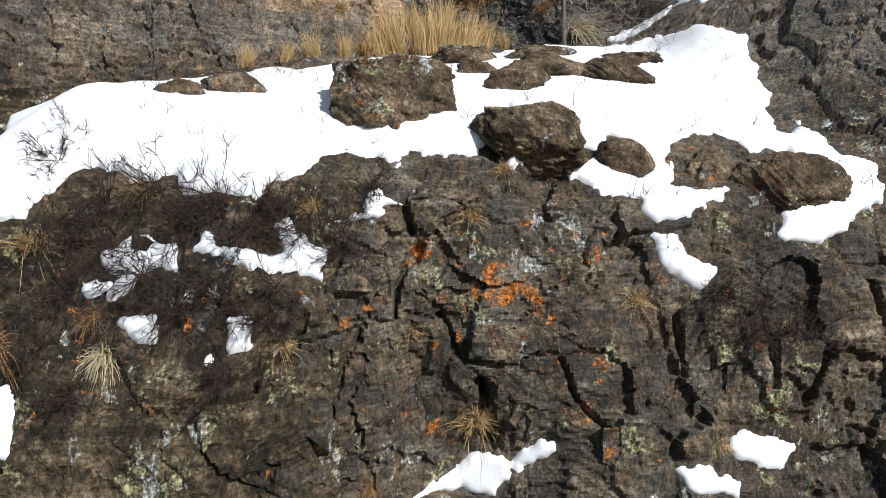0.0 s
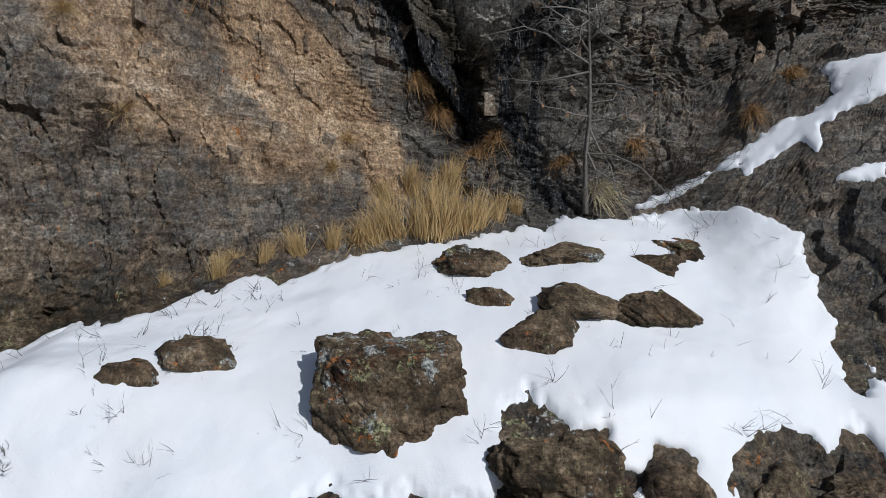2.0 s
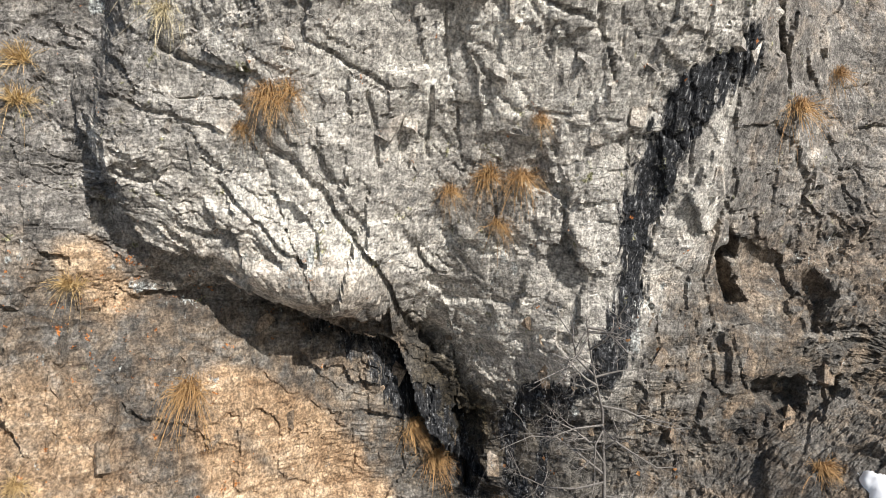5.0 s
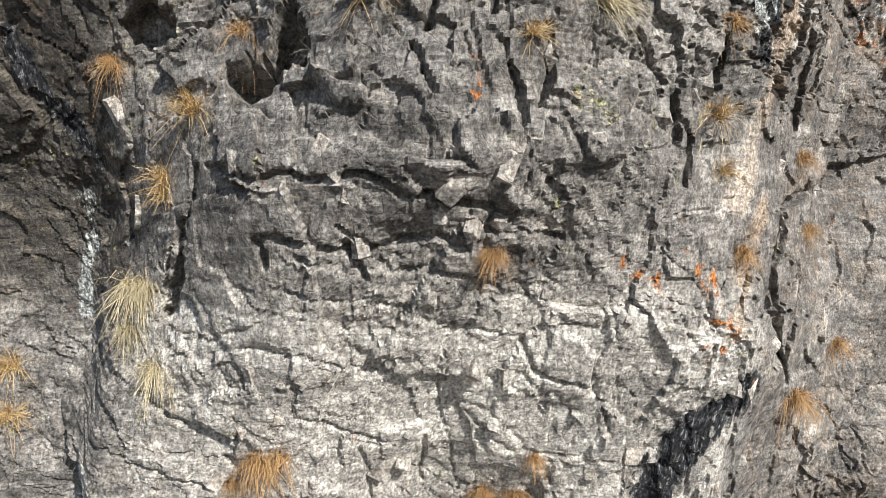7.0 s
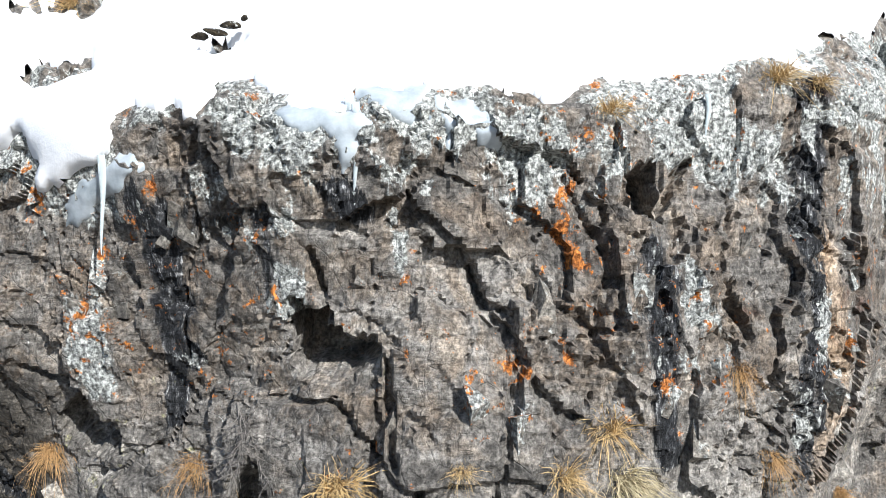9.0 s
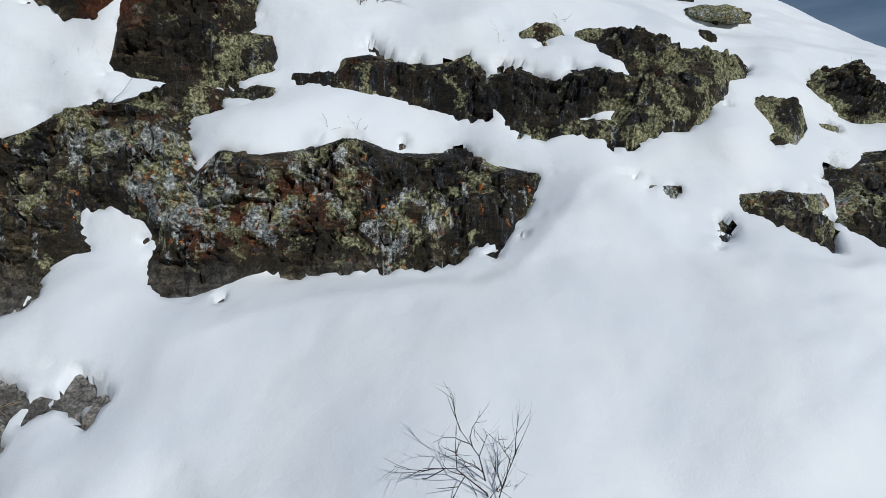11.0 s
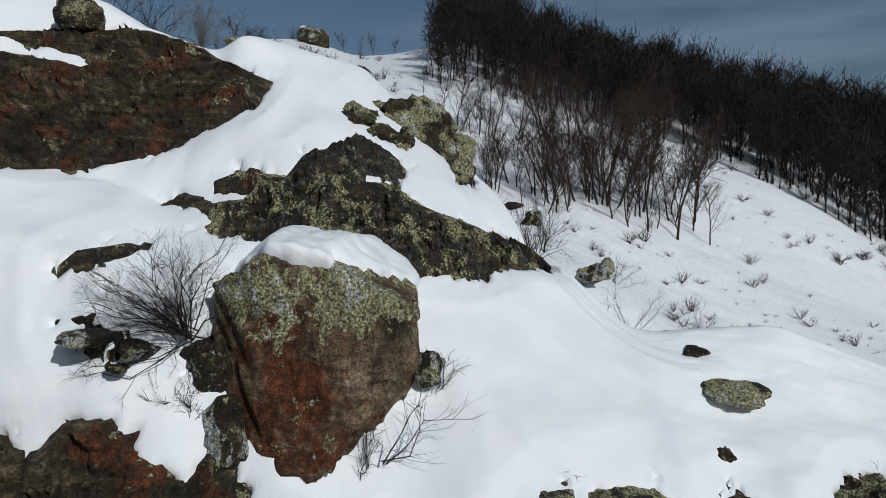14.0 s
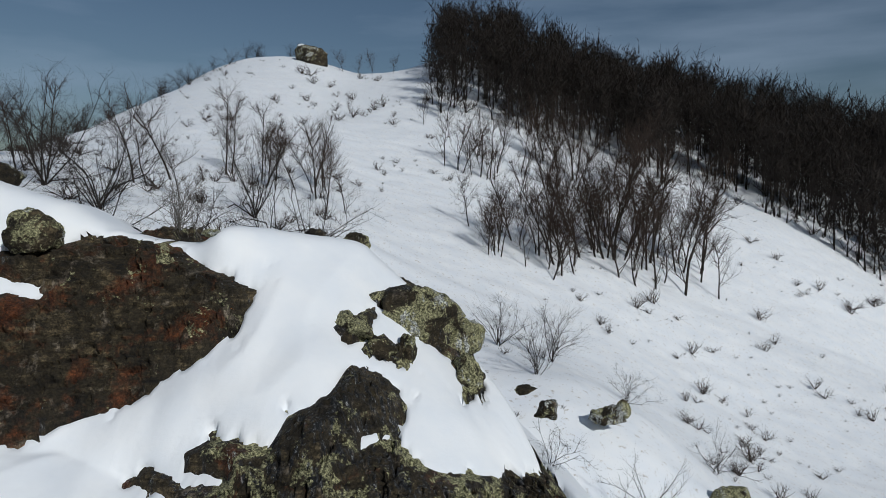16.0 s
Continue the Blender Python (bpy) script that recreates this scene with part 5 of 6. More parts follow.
def on_face(x, z):
    """The nearest place of the rock face at that x and height."""
    j = int(np.searchsorted(xs, x))
    cut = face_pts[:, max(j - 8, 0):j + 9].reshape(-1, 3)
    d = (cut[:, 0] - x) ** 2 + (cut[:, 2] - z) ** 2 + np.where(cut[:, 1] > 20, 9, 0)
    return Vector(cut[int(d.argmin())].tolist())


def blades(rng, count, length, spread, lean, width, droop):
    """Curved grass blades from one root, as a list of triangles."""
    verts, faces = [], []
    lean = np.array(lean)
    for _ in range(count):
        way = lean + rng.normal(size=3) * spread
        way /= np.linalg.norm(way)
        side = np.cross(way, rng.normal(size=3))
        side *= width * rng.uniform(0.6, 1.3) / (np.linalg.norm(side) + 1e-6)
        run = length * rng.uniform(0.45, 1.1)
        p = rng.normal(size=3) * np.array((0.10, 0.05, 0.05)) * length
        pts = []
        for t in (0.0, 0.45, 0.8, 1.0):
            pts.append(p + way * run * t + np.array((0, 0, -droop * run * t * t * rng.uniform(0.7, 1.4))))
        k = len(verts)
        verts += [pts[0] - side, pts[0] + side, pts[1] - side * 0.9, pts[1] + side * 0.9, pts[2] - side * 0.55, pts[2] + side * 0.55, pts[3]]
        faces += [(k, k + 1, k + 2), (k + 1, k + 3, k + 2), (k + 2, k + 3, k + 4), (k + 3, k + 5, k + 4), (k + 4, k + 5, k + 6)]
    return np.array(verts), faces


GRASS = {
    "straw": (STRAW, 260, 0.50, (0, -0.5, 0.75), 0.55, "tuft of dry straw-coloured grass growing from the rock"),
    "russet": (RUSSET, 330, 0.45, (0, -0.6, 0.5), 0.75, "tuft of dead orange-brown grass growing from a rock crack"),
    "pale": (PALE_STRAW, 280, 0.42, (0.3, -0.6, 0.35), 0.65, "tuft of pale bleached grass hanging from the rock"),
    "tall": (STRAW, 240, 0.20, (0, -0.15, 1.0), 0.22, "clump of tall dry grass at the foot of the wall"),
}
GRASS_MESH = {}
for kind, (material, count, spread, lean, droop, label) in GRASS.items():
    for variant in range(3):
        v, f = blades(np.random.default_rng(len(GRASS_MESH) + 50), count, 1.0, spread, lean, 0.0042 if kind == "tall" else 0.0065, droop)
        me = raw_mesh("grass_" + kind, v, f)
        me.materials.append(material)
        GRASS_MESH[kind, variant] = me


def tuft(kind, x, z, high, back=0.0):
    ob = new("grass_tuft", GRASS_MESH[kind, random.randrange(3)])
    at = on_face(x, z)
    size = high * random.uniform(0.85, 1.1)
    ob.matrix_world = Matrix.Translation(at + Vector((0, 0.03 + back, 0))) @ pose(0, 0, 0, 0, random.uniform(-12, 12), random.uniform(-35, 35)) @ Matrix.Scale(size, 4)
    return tagged(ob, GRASS[kind][-1], "grass", "grass tufts on the cliff")


# x, height on the face, length of the blades
TUFTS = {
    "straw": [[(-4.81, 13.51, 0.5), (-4.72, 13.0, 0.5), (-2.54, 15.38, 0.32), (-2.12, 16.08, 0.5), (-2.54, 15.52, 0.36), (-0.54, 16.86, 0.38), (0.25, 17.0, 0.2),
               (0.85, 16.91, 0.33), (1.21, 17.17, 0.4), (0.71, 16.49, 0.25), (2.42, 16.04, 0.43), (2.59, 15.58, 0.3), (1.27, 19.29, 0.27), (2.69, 19.62, 0.36), (3.02, 19.6, 0.28)],
              [(-3.6, 8.01, 0.48), (-2.38, 6.35, 0.43), (-1.52, 7.55, 0.42), (-1.36, 7.96, 0.36), (0.06, 7.42, 0.59), (-1.03, 6.59, 0.6), (-4.19, 9.12, 0.3), (-4.06, 11.01, 0.38)],
              [(-3.2, 4.0, 0.35), (0.29, 2.55, 0.35), (0.22, 4.26, 0.27), (1.6, 3.56, 0.28), (0.55, 4.66, 0.24), (2.16, 2.46, 0.22), (-0.27, 3.33, 0.22), (-1.19, 3.29, 0.26),
               (-1.03, 4.3, 0.27), (-2.48, 4.46, 0.31), (-3.27, 20.56, 0.45), (-3.6, 23.54, 0.42), (4.46, 23.85, 0.34), (4.37, 22.67, 0.26)]],
    "russet": [[(-1.72, 12.87, 0.5), (-1.5, 12.9, 0.4), (-2.02, 12.61, 0.25), (0.02, 12.04, 0.35), (0.48, 12.22, 0.4), (0.81, 12.18, 0.46), (0.55, 11.68, 0.4), (4.2, 13.07, 0.48),
                (4.27, 15.05, 0.38), (4.99, 13.63, 0.42), (0.45, 14.87, 0.3), (0.94, 12.73, 0.25)],
               [(-3.14, 16.64, 0.38), (-1.69, 16.75, 0.45), (2.19, 17.49, 0.31), (2.49, 16.83, 0.28), (4.0, 15.85, 0.35), (0.45, 14.83, 0.27), (2.85, 14.84, 0.27)],
               [(-2.87, 9.84, 0.55), (-0.17, 8.51, 0.6), (0.42, 7.8, 0.6), (0.71, 8.05, 0.4), (1.57, 7.69, 0.35), (2.49, 7.91, 0.34), (4.46, 8.79, 0.5), (3.84, 8.23, 0.39),
                (-0.47, 9.0, 0.45), (-3.23, 3.32, 0.41), (-2.58, 3.51, 0.26), (-0.57, 2.14, 0.25), (-3.37, 3.48, 0.35)]],
    "pale": [[(-3.07, 14.49, 0.5), (-2.77, 13.73, 0.45), (-3.1, 14.07, 0.35), (-2.87, 14.5, 0.45), (1.27, 16.83, 0.41), (1.93, 7.25, 0.6), (-2.41, 3.25, 0.34), (-4.1, 23.65, 0.4), (-3.8, 23.75, 0.35), (-3.5, 23.8, 0.35), (-4.4, 23.5, 0.4), (-1.0, 23.95, 0.25), (-1.3, 24.0, 0.25)]],
    "tall": [[(-0.08, 6.64, 1.0), (-0.37, 6.66, 0.87), (-0.64, 6.63, 0.93), (0.32, 6.73, 0.8), (0.12, 6.69, 0.74), (-0.87, 6.55, 0.6), (-2.41, 6.2, 0.45), (-0.17, 7.0, 0.6), (-2.0, 6.35, 0.4), (-1.65, 6.42, 0.5), (-1.3, 6.5, 0.45), (0.6, 6.85, 0.6), (-0.5, 7.2, 0.7), (0.0, 7.3, 0.6), (-0.8, 7.1, 0.5),
              (-3.0, 6.05, 0.3), (0.9, 6.95, 0.4)]],
}
for kind, lists in TUFTS.items():
    for rows in lists:
        for x, z, high in rows:
            tuft(kind, x, z, high)


class Wood:
    """Collects tapered three-sided sticks."""

    def __init__(self):
        self.v, self.f = [], []

    def stick(self, a, b, ra, rb):
        a, b = np.asarray(a, float), np.asarray(b, float)
        way = b - a
        way /= np.linalg.norm(way) + 1e-9
        s = np.cross(way, (0.3, 0.7, 0.2) if abs(way[2]) > 0.8 else (0, 0, 1))
        s /= np.linalg.norm(s) + 1e-9
        q = np.cross(way, s)
        k = len(self.v)
        for p, r in ((a, ra), (b, rb)):
            for c, d in ((1, 0), (-0.5, 0.866), (-0.5, -0.866)):
                self.v.append(p + r * (c * s + d * q))
        self.f += [(k, k + 1, k + 4, k + 3), (k + 1, k + 2, k + 5, k + 4), (k + 2, k, k + 3, k + 5)]

    def branch(self, rng, at, way, length, radius, depth, bend=0.25, fork=(3, 5), up=0.15, ratio=0.62, twist=0.8):
        """A bending branch of several sticks with side branches."""
        at, way = np.array(at, float), np.array(way, float)
        way /= np.linalg.norm(way)
        if depth <= 0:
            side = np.cross(way, rng.normal(size=3))
            side *= 1.3 * radius / (np.linalg.norm(side) + 1e-9)
            mid = at + way * length * 0.55 + rng.normal(size=3) * bend * 0.15 * length
            tip = at + way * length + rng.normal(size=3) * bend * 0.3 * length + np.array((0, 0, up * length))
            k = len(self.v)
            self.v += [at - side, at + side, mid + side * 0.7, mid - side * 0.7, tip + side * 0.2, tip - side * 0.2]
            self.f += [(k, k + 1, k + 2, k + 3), (k + 3, k + 2, k + 4, k + 5)]
            return
        steps = 4
        points = [at]
        for i in range(steps):
            way = way + rng.normal(size=3) * bend + np.array((0, 0, up))
            way /= np.linalg.norm(way)
            points.append(points[-1] + way * length / steps)
            self.stick(points[-2], points[-1], radius * (1 - 0.75 * i / steps), radius * (1 - 0.75 * (i + 1) / steps))
        for _ in range(rng.integers(*fork)):
            t = rng.uniform(0.25, 1.0) * steps
            i = min(int(t), steps - 1)
            p = points[i] + (points[i + 1] - points[i]) * (t - i)
            w = (points[i + 1] - points[i]) / (length / steps) + rng.normal(size=3) * twist
            self.branch(rng, p, w, length * ratio * rng.uniform(0.6, 1.1), radius * (1 - 0.75 * t / steps) * 0.7, depth - 1, bend, fork, up, ratio, twist)

    def mesh(self, name):
        return raw_mesh(name, self.v, self.f)


def bare_tree_meshes(seed, high, stems=1, depth=3, fork=(4, 7)):
    """Trunk and branches of a leafless tree."""
    rng = np.random.default_rng(seed)
    trunk, crown = Wood(), Wood()
    for k in range(stems):
        way = np.array((rng.normal() * 0.12 * stems, rng.normal() * 0.12 * stems, 1.0))
        at = np.array((rng.normal() * 0.03 * (stems - 1) * high, rng.normal() * 0.03 * (stems - 1) * high, -0.15))
        h = high * rng.uniform(0.75, 1.0)
        pts = [at]
        for i in range(7):
            way = way + rng.normal(size=3) * 0.10
            way[2] = max(way[2], 0.6)
            way /= np.linalg.norm(way)
            pts.append(pts[-1] + way * h / 7)
            trunk.stick(pts[-2], pts[-1], 0.013 * h * (1 - i / 8), 0.013 * h * (1 - (i + 1) / 8))
        for _ in range(int(16 / stems ** 0.6)):
            t = rng.uniform(1.4, 6.9)
            i = int(t)
            p = pts[i] + (pts[i + 1] - pts[i]) * (t - i)
            a = rng.uniform(0, math.tau)
            w = (math.cos(a), math.sin(a), rng.uniform(0.5, 1.5))
            crown.branch(rng, p, w, h * 0.34 * (1.25 - t / 9), 0.0042 * h, depth - 1, 0.16, fork)
    return trunk.mesh("trunk"), crown.mesh("crown")


TREES = [bare_tree_meshes(100 + k, 1.0, 1, 3, (4, 8)) for k in range(7)]
for trunk_me, crown_me in TREES:
    trunk_me.materials.append(BARK)
    crown_me.materials.append(TWIG_BROWN)


def bare_tree(x, y, high, label="leafless dark tree with a spread of fine bare branches", group="bare trees on the hillside"):
    root = new("tree")
    root.matrix_world = Matrix.Translation((x, y, float(hill(np.array(x), np.array(y))))) @ pose(0, 0, 0, 0, 0, random.uniform(0, 360)) @ Matrix.Scale(high, 4)
    trunk_me, crown_me = random.choice(TREES)
    new("trunk", trunk_me).parent = root
    tagged(new("crown", crown_me), kind="stuff").parent = root
    return tagged(root, label, "tree", group)


# The groups of trees that stand nearest on the hillside: middle, spread, how many, height.
GROVES = [((-7.0, 35.5), (2.2, 2.5), 12, 4.8), ((-5.6, 40.5), (1.2, 1.5), 5, 4.2), ((-12.5, 28.5), (3.0, 2.0), 12, 3.6), ((2.4, 40.5), (1.6, 1.8), 11, 5.0),
          ((6.2, 41.5), (1.5, 2.0), 14, 6.2), ((10.4, 46.0), (2.6, 2.4), 26, 8.4), ((14.6, 49.5), (2.2, 2.2), 14, 7.4), ((4.2, 55.0), (2.5, 3.0), 14, 6.0), ((10.8, 61.0), (4.0, 4.0), 24, 7.5)]
for (gx, gy), (wx, wy), count, high in GROVES:
    for _ in range(count):
        bare_tree(gx + random.gauss(0, wx * 0.7), gy + random.gauss(0, wy * 0.7), high * random.uniform(0.6, 1.1))
for x, y, high in [(-8.3, 68.5, 2.6), (-1.5, 67.1, 4.0), (-13.5, 101.0, 4.5), (-9.5, 101.5, 5.0), (-11.5, 102.0, 3.6), (-6.5, 101.0, 3.2), (18.4, 52.4, 3.6)]:
    bare_tree(x, y, high)

# The wood along the ridge, one mass of leafless trees.
rng = np.random.default_rng(7)
stock = []
for k in range(12):
    v, f = [], []

    def sliver(a, b, r):
        q = np.array((rng.normal(), rng.normal(), 0.2 * rng.normal()))
        q *= r / np.linalg.norm(q)
        f.append((len(v), len(v) + 1, len(v) + 2))
        v.extend((a - q, a + q, b))

    way, p = np.array((0.0, 0.0, 1.0)), np.array((0.0, 0.0, -0.05))
    for i in range(4):
        way = way + rng.normal(size=3) * 0.07
        q = p + way / np.linalg.norm(way) * 0.25
        for _ in range(3):
            sliver(p, q + (q - p) * 0.25, 0.018 - 0.003 * i)
        for _ in range((2, 6, 8, 8)[i]):
            a = rng.uniform(0, math.tau)
            root = p + (q - p) * rng.uniform()
            tip = root + np.array((math.cos(a), math.sin(a), rng.uniform(0.5, 1.5))) * rng.uniform(0.12, 0.24) * (1 - 0.12 * i)
            sliver(root, tip, 0.010)
            for _ in range(7):
                c = root + (tip - root) * rng.uniform(0.3, 1)
                e = c + (tip - root) * 0.3 + rng.normal(size=3) * 0.07
                sliver(c, e, 0.0065)
                for _ in range(2):
                    g = c + (e - c) * rng.uniform(0.3, 1)
                    sliver(g, g + (e - c) * 0.3 + rng.normal(size=3) * 0.04, 0.005)
        p = q
    stock.append((np.array(v), np.array(f)))
verts, faces, total = [], [], 0
placed = 0
while placed < 1150:
    x, y = rng.uniform(-3, 95), rng.uniform(58, 112)
    edge_y = 70 if x < 24 else max(60, 70 - 1.9 * (x - 29))
    if y < edge_y + rng.normal() * 2.0 or x < 0.02 * (y - 66) - 1 or x > 0.86 * y:
        continue
    sv, sf = stock[rng.integers(len(stock))]
    a, high = rng.uniform(0, math.tau), rng.uniform(4.5, 8.5) * (0.75 if y < 75 and x < 20 else 1.0)
    c, s = math.cos(a), math.sin(a)
    v = sv * high
    v = np.stack([v[:, 0] * c - v[:, 1] * s + x, v[:, 0] * s + v[:, 1] * c + y, v[:, 2] + float(hill(np.array(x), np.array(y)))], -1)
    verts.append(v)
    faces.append(sf + total)
    total += len(v)
    placed += 1
wood = part("wood", raw_mesh("wood", np.concatenate(verts), np.concatenate(faces)), BARK)
tagged(wood, "dense leafless dark brown woodland along the ridge", "woodland", kind="stuff")

# Low scrub through the snow of the hillside.
verts, faces, total = [], [], 0
bushes = []
for k in range(6):
    w = Wood()
    for _ in range(9):
        a = rng.uniform(0, math.tau)
        w.branch(rng, (0, 0, -0.05), (math.cos(a) * 0.9, math.sin(a) * 0.9, 1), 0.9, 0.022, 1, 0.25, (4, 7))
    bushes.append((np.array(w.v), np.array(w.f)))
for _ in range(2300):
    y = 20 + 86 * rng.uniform() ** 1.9
    x = rng.uniform(-0.66, 0.72) * (y - 4)
    if fbm(np.array(x * 0.16), np.array(y * 0.13), 3, 44) < rng.normal() * 0.25:
        continue
    sv, sf = bushes[rng.integers(6)]
    a = rng.uniform(0, math.tau)
    c, d = math.cos(a), math.sin(a)
    v = np.stack([sv[:, 0] * c - sv[:, 1] * d, sv[:, 0] * d + sv[:, 1] * c, sv[:, 2] * rng.uniform(0.5, 1.1)], -1) * (0.08 + 0.45 * rng.uniform() ** 2.5) * (1 + y / 45)
    v = v + np.array((x, y, float(hill(np.array(x), np.array(y)))))
    verts.append(v)
    faces.append(sf + total)
    total += len(v)
tagged(part("scrub", raw_mesh("scrub", np.concatenate(verts), np.concatenate(faces)), TWIG_BROWN), "low leafless scrub poking through the hillside snow", "scrub", kind="stuff")


def shrub(at, high, seed, stems=6, material=None, label="small leafless shrub with thin twigs standing in the snow", lean=(0, 0, 1), spread=0.5, depth=2):
    rng = np.random.default_rng(seed)
    main_stems, twigs = Wood(), Wood()
    for _ in range(stems):
        way = np.array(lean) + rng.normal(size=3) * spread
        p = rng.normal(size=3) * 0.04
        for i in range(3):
            q = p + way / np.linalg.norm(way) * high * rng.uniform(0.2, 0.36)
            main_stems.stick(p, q, high * (0.008 - 0.002 * i), high * (0.006 - 0.002 * i))
            for _ in range(3):
                twigs.branch(rng, p + (q - p) * rng.uniform(0.3, 1), way + rng.normal(size=3) * 0.7, high * 0.3, max(0.0035, high * 0.0028), depth - 1, 0.2, (3, 6), 0.05)
            way = way + rng.normal(size=3) * 0.45
            p = q
    root = new("shrub")
    root.matrix_world = Matrix.Translation(at)
    tagged(part("stem_clump", main_stems.mesh("stem_clump"), material or TWIG_BROWN, root), kind="stuff")
    tagged(part("brush", twigs.mesh("brush"), material or TWIG_BROWN, root), kind="stuff")
    return tagged(root, label, "shrub")


shrub((0.40, 8.25, 20.22), 0.85, 1, 3, lean=(-0.05, 0, 1.0), spread=0.25)
shrub((0.58, 8.18, 20.25), 0.45, 10, 4, BARK_GREY, lean=(0.35, -0.2, 0.6), spread=0.4)
shrub((-2.7, 12.5, 25.95), 1.15, 2, 34, BARK, "dark leafless bush beside the large red-brown boulder", (-0.4, -0.2, 0.7), 0.5, 3)
shrub((0.0, 13.2, 25.15), 0.55, 3, 5, BARK)
shrub((-0.62, 12.4, 24.6), 1.25, 4, 3, BARK, lean=(0.75, -0.1, 0.7), spread=0.22)
shrub((-0.75, 12.35, 24.5), 0.6, 11, 7, BARK)
shrub((-2.6, 12.2, 25.2), 0.55, 5, 6, BARK)
shrub(on_face(-4.4, 30.3), 0.9, 6, 22, BARK_GREY, "grey leafless bush on the rock's snowy top", (0, -0.1, 1), 0.35, 2)
shrub(on_face(3.5, 25.4) + Vector((0.6, 4.5, -0.8)), 1.3, 8, 8, BARK, "leafless shrub behind the snow crest")
shrub(on_face(1.6, 26.6) + Vector((0.2, 1.2, -0.3)), 0.9, 9, 6, BARK)
for x, y, s, k in [(-9.5, 20.5, 2.4, 20), (-7.6, 21.5, 2.4, 21), (-11.5, 22.0, 2.8, 22), (-6.0, 22.5, 2.2, 23), (-13.5, 23.0, 3.0, 24), (-8.6, 23.5, 2.8, 32), (-10.5, 24.5, 3.0, 33), (-12.5, 21.0, 2.6, 34),
                   (-6.8, 20.2, 1.6, 35), (-5.0, 26.5, 2.6, 36), (-4.2, 28.0, 2.8, 37), (-6.2, 29.0, 3.0, 38), (3.4, 27.0, 1.8, 25), (2.6, 24.8, 1.6, 26), (1.8, 27.5, 1.8, 39),
                   (12.5, 20.0, 1.6, 27), (13.5, 22.0, 1.8, 28), (11.8, 22.5, 1.5, 29), (7.5, 24.5, 1.2, 30), (5.5, 26.0, 1.0, 31)]:
    shrub((x, y, float(hill(np.array(x), np.array(y)))), s, k, 9, BARK, "spreading leafless bush on the snowy hillside", (0, 0, 1), 0.45, 3)
for k in range(30):
    t = (k + 0.5) / 30
    x, y = -18.0 + -46.9 * t + 43.2 * t * t + random.gauss(0, 0.8), 33.2 + 108.7 * t + -31.6 * t * t + random.gauss(0, 1.5)
    shrub((x, y, float(hill(np.array(x), np.array(y)))), random.uniform(1.1, 2.6), 300 + k, 10, BARK, "dark rounded leafless bush on the hill's skyline", (0, 0, 1), 0.5, 2)
scrub_label = "tangle of dark dry stems over the rock"
for k, (x, z, s) in enumerate([(-2.3, 4.45, 0.5), (-1.7, 4.35, 0.5), (-2.0, 4.2, 0.4), (-1.3, 4.3, 0.4), (-2.9, 3.3, 0.4), (-2.5, 3.0, 0.35), (-1.6, 3.6, 0.4), (-1.2, 3.7, 0.35), (-3.3, 4.75, 0.35),
                               (-3.3, 5.0, 0.3), (-2.2, 5.55, 0.35), (2.5, 3.4, 0.4), (2.9, 3.3, 0.4), (2.2, 3.6, 0.3), (-1.5, 3.1, 0.35), (-0.6, 4.5, 0.3), (-3.8, 7.8, 0.5), (2.9, 7.4, 0.5), (3.2, 7.6, 0.4),
                               (-2.7, 4.3, 0.5), (-1.5, 4.1, 0.5), (-2.2, 3.8, 0.5), (-1.0, 4.2, 0.4), (-2.5, 4.0, 0.5), (-1.9, 3.6, 0.45), (-1.3, 3.5, 0.4), (-2.8, 3.7, 0.45), (-0.7, 4.0, 0.35), (-3.1, 4.1, 0.45)]):
    shrub(on_face(x, z) + Vector((0, -0.03, 0)), s, 40 + k, 18, TWIG_BROWN, scrub_label, (0, -0.6, 0.0), 0.75, 2)
shrub(on_face(-1.26, 17.2), 0.6, 70, 10, BARK_GREY, "silvery dead roots hanging from a ledge", (0.1, -0.5, -0.8), 0.4, 2)
shrub(on_face(-1.05, 16.5), 0.35, 71, 6, BARK_GREY, "silvery dead roots hanging from a ledge", (0.1, -0.5, -0.5), 0.5, 2)

# The slender tree that grows from the ledge in front of the wall.
rng = np.random.default_rng(12)
trunk, limbs = Wood(), Wood()
p, way = np.array((0.0, 0.0, -0.15)), np.array((0.02, -0.12, 1.0))
for i in range(10):
    way = way + np.array((rng.normal() * 0.09 - 0.045, rng.normal() * 0.05, 0))
    q = p + way / np.linalg.norm(way) * 0.38
    trunk.stick(p, q, 0.050 - 0.0044 * i, 0.0456 - 0.0044 * i)
    if i > 1:
        for k in range(3):
            side = rng.choice((-1, 1))
            limbs.branch(rng, p + (q - p) * rng.uniform(), (side * rng.uniform(0.5, 1.2), -rng.uniform(-0.1, 0.6), rng.uniform(-0.5, 0.8)), rng.uniform(0.7, 1.7) * (1.05 - 0.05 * i), 0.017, 3, 0.33, (3, 6), 0.0, 0.55)
    p = q
ledge_tree = new("tree")
ledge_tree.matrix_world = Matrix.Translation(on_face(1.77, 7.1) + Vector((0, -0.05, 0)))
part("trunk", trunk.mesh("trunk"), BARK_GREY, ledge_tree)
tagged(part("crown", limbs.mesh("crown"), BARK_GREY, ledge_tree), kind="stuff")
ends = np.array(limbs.v)
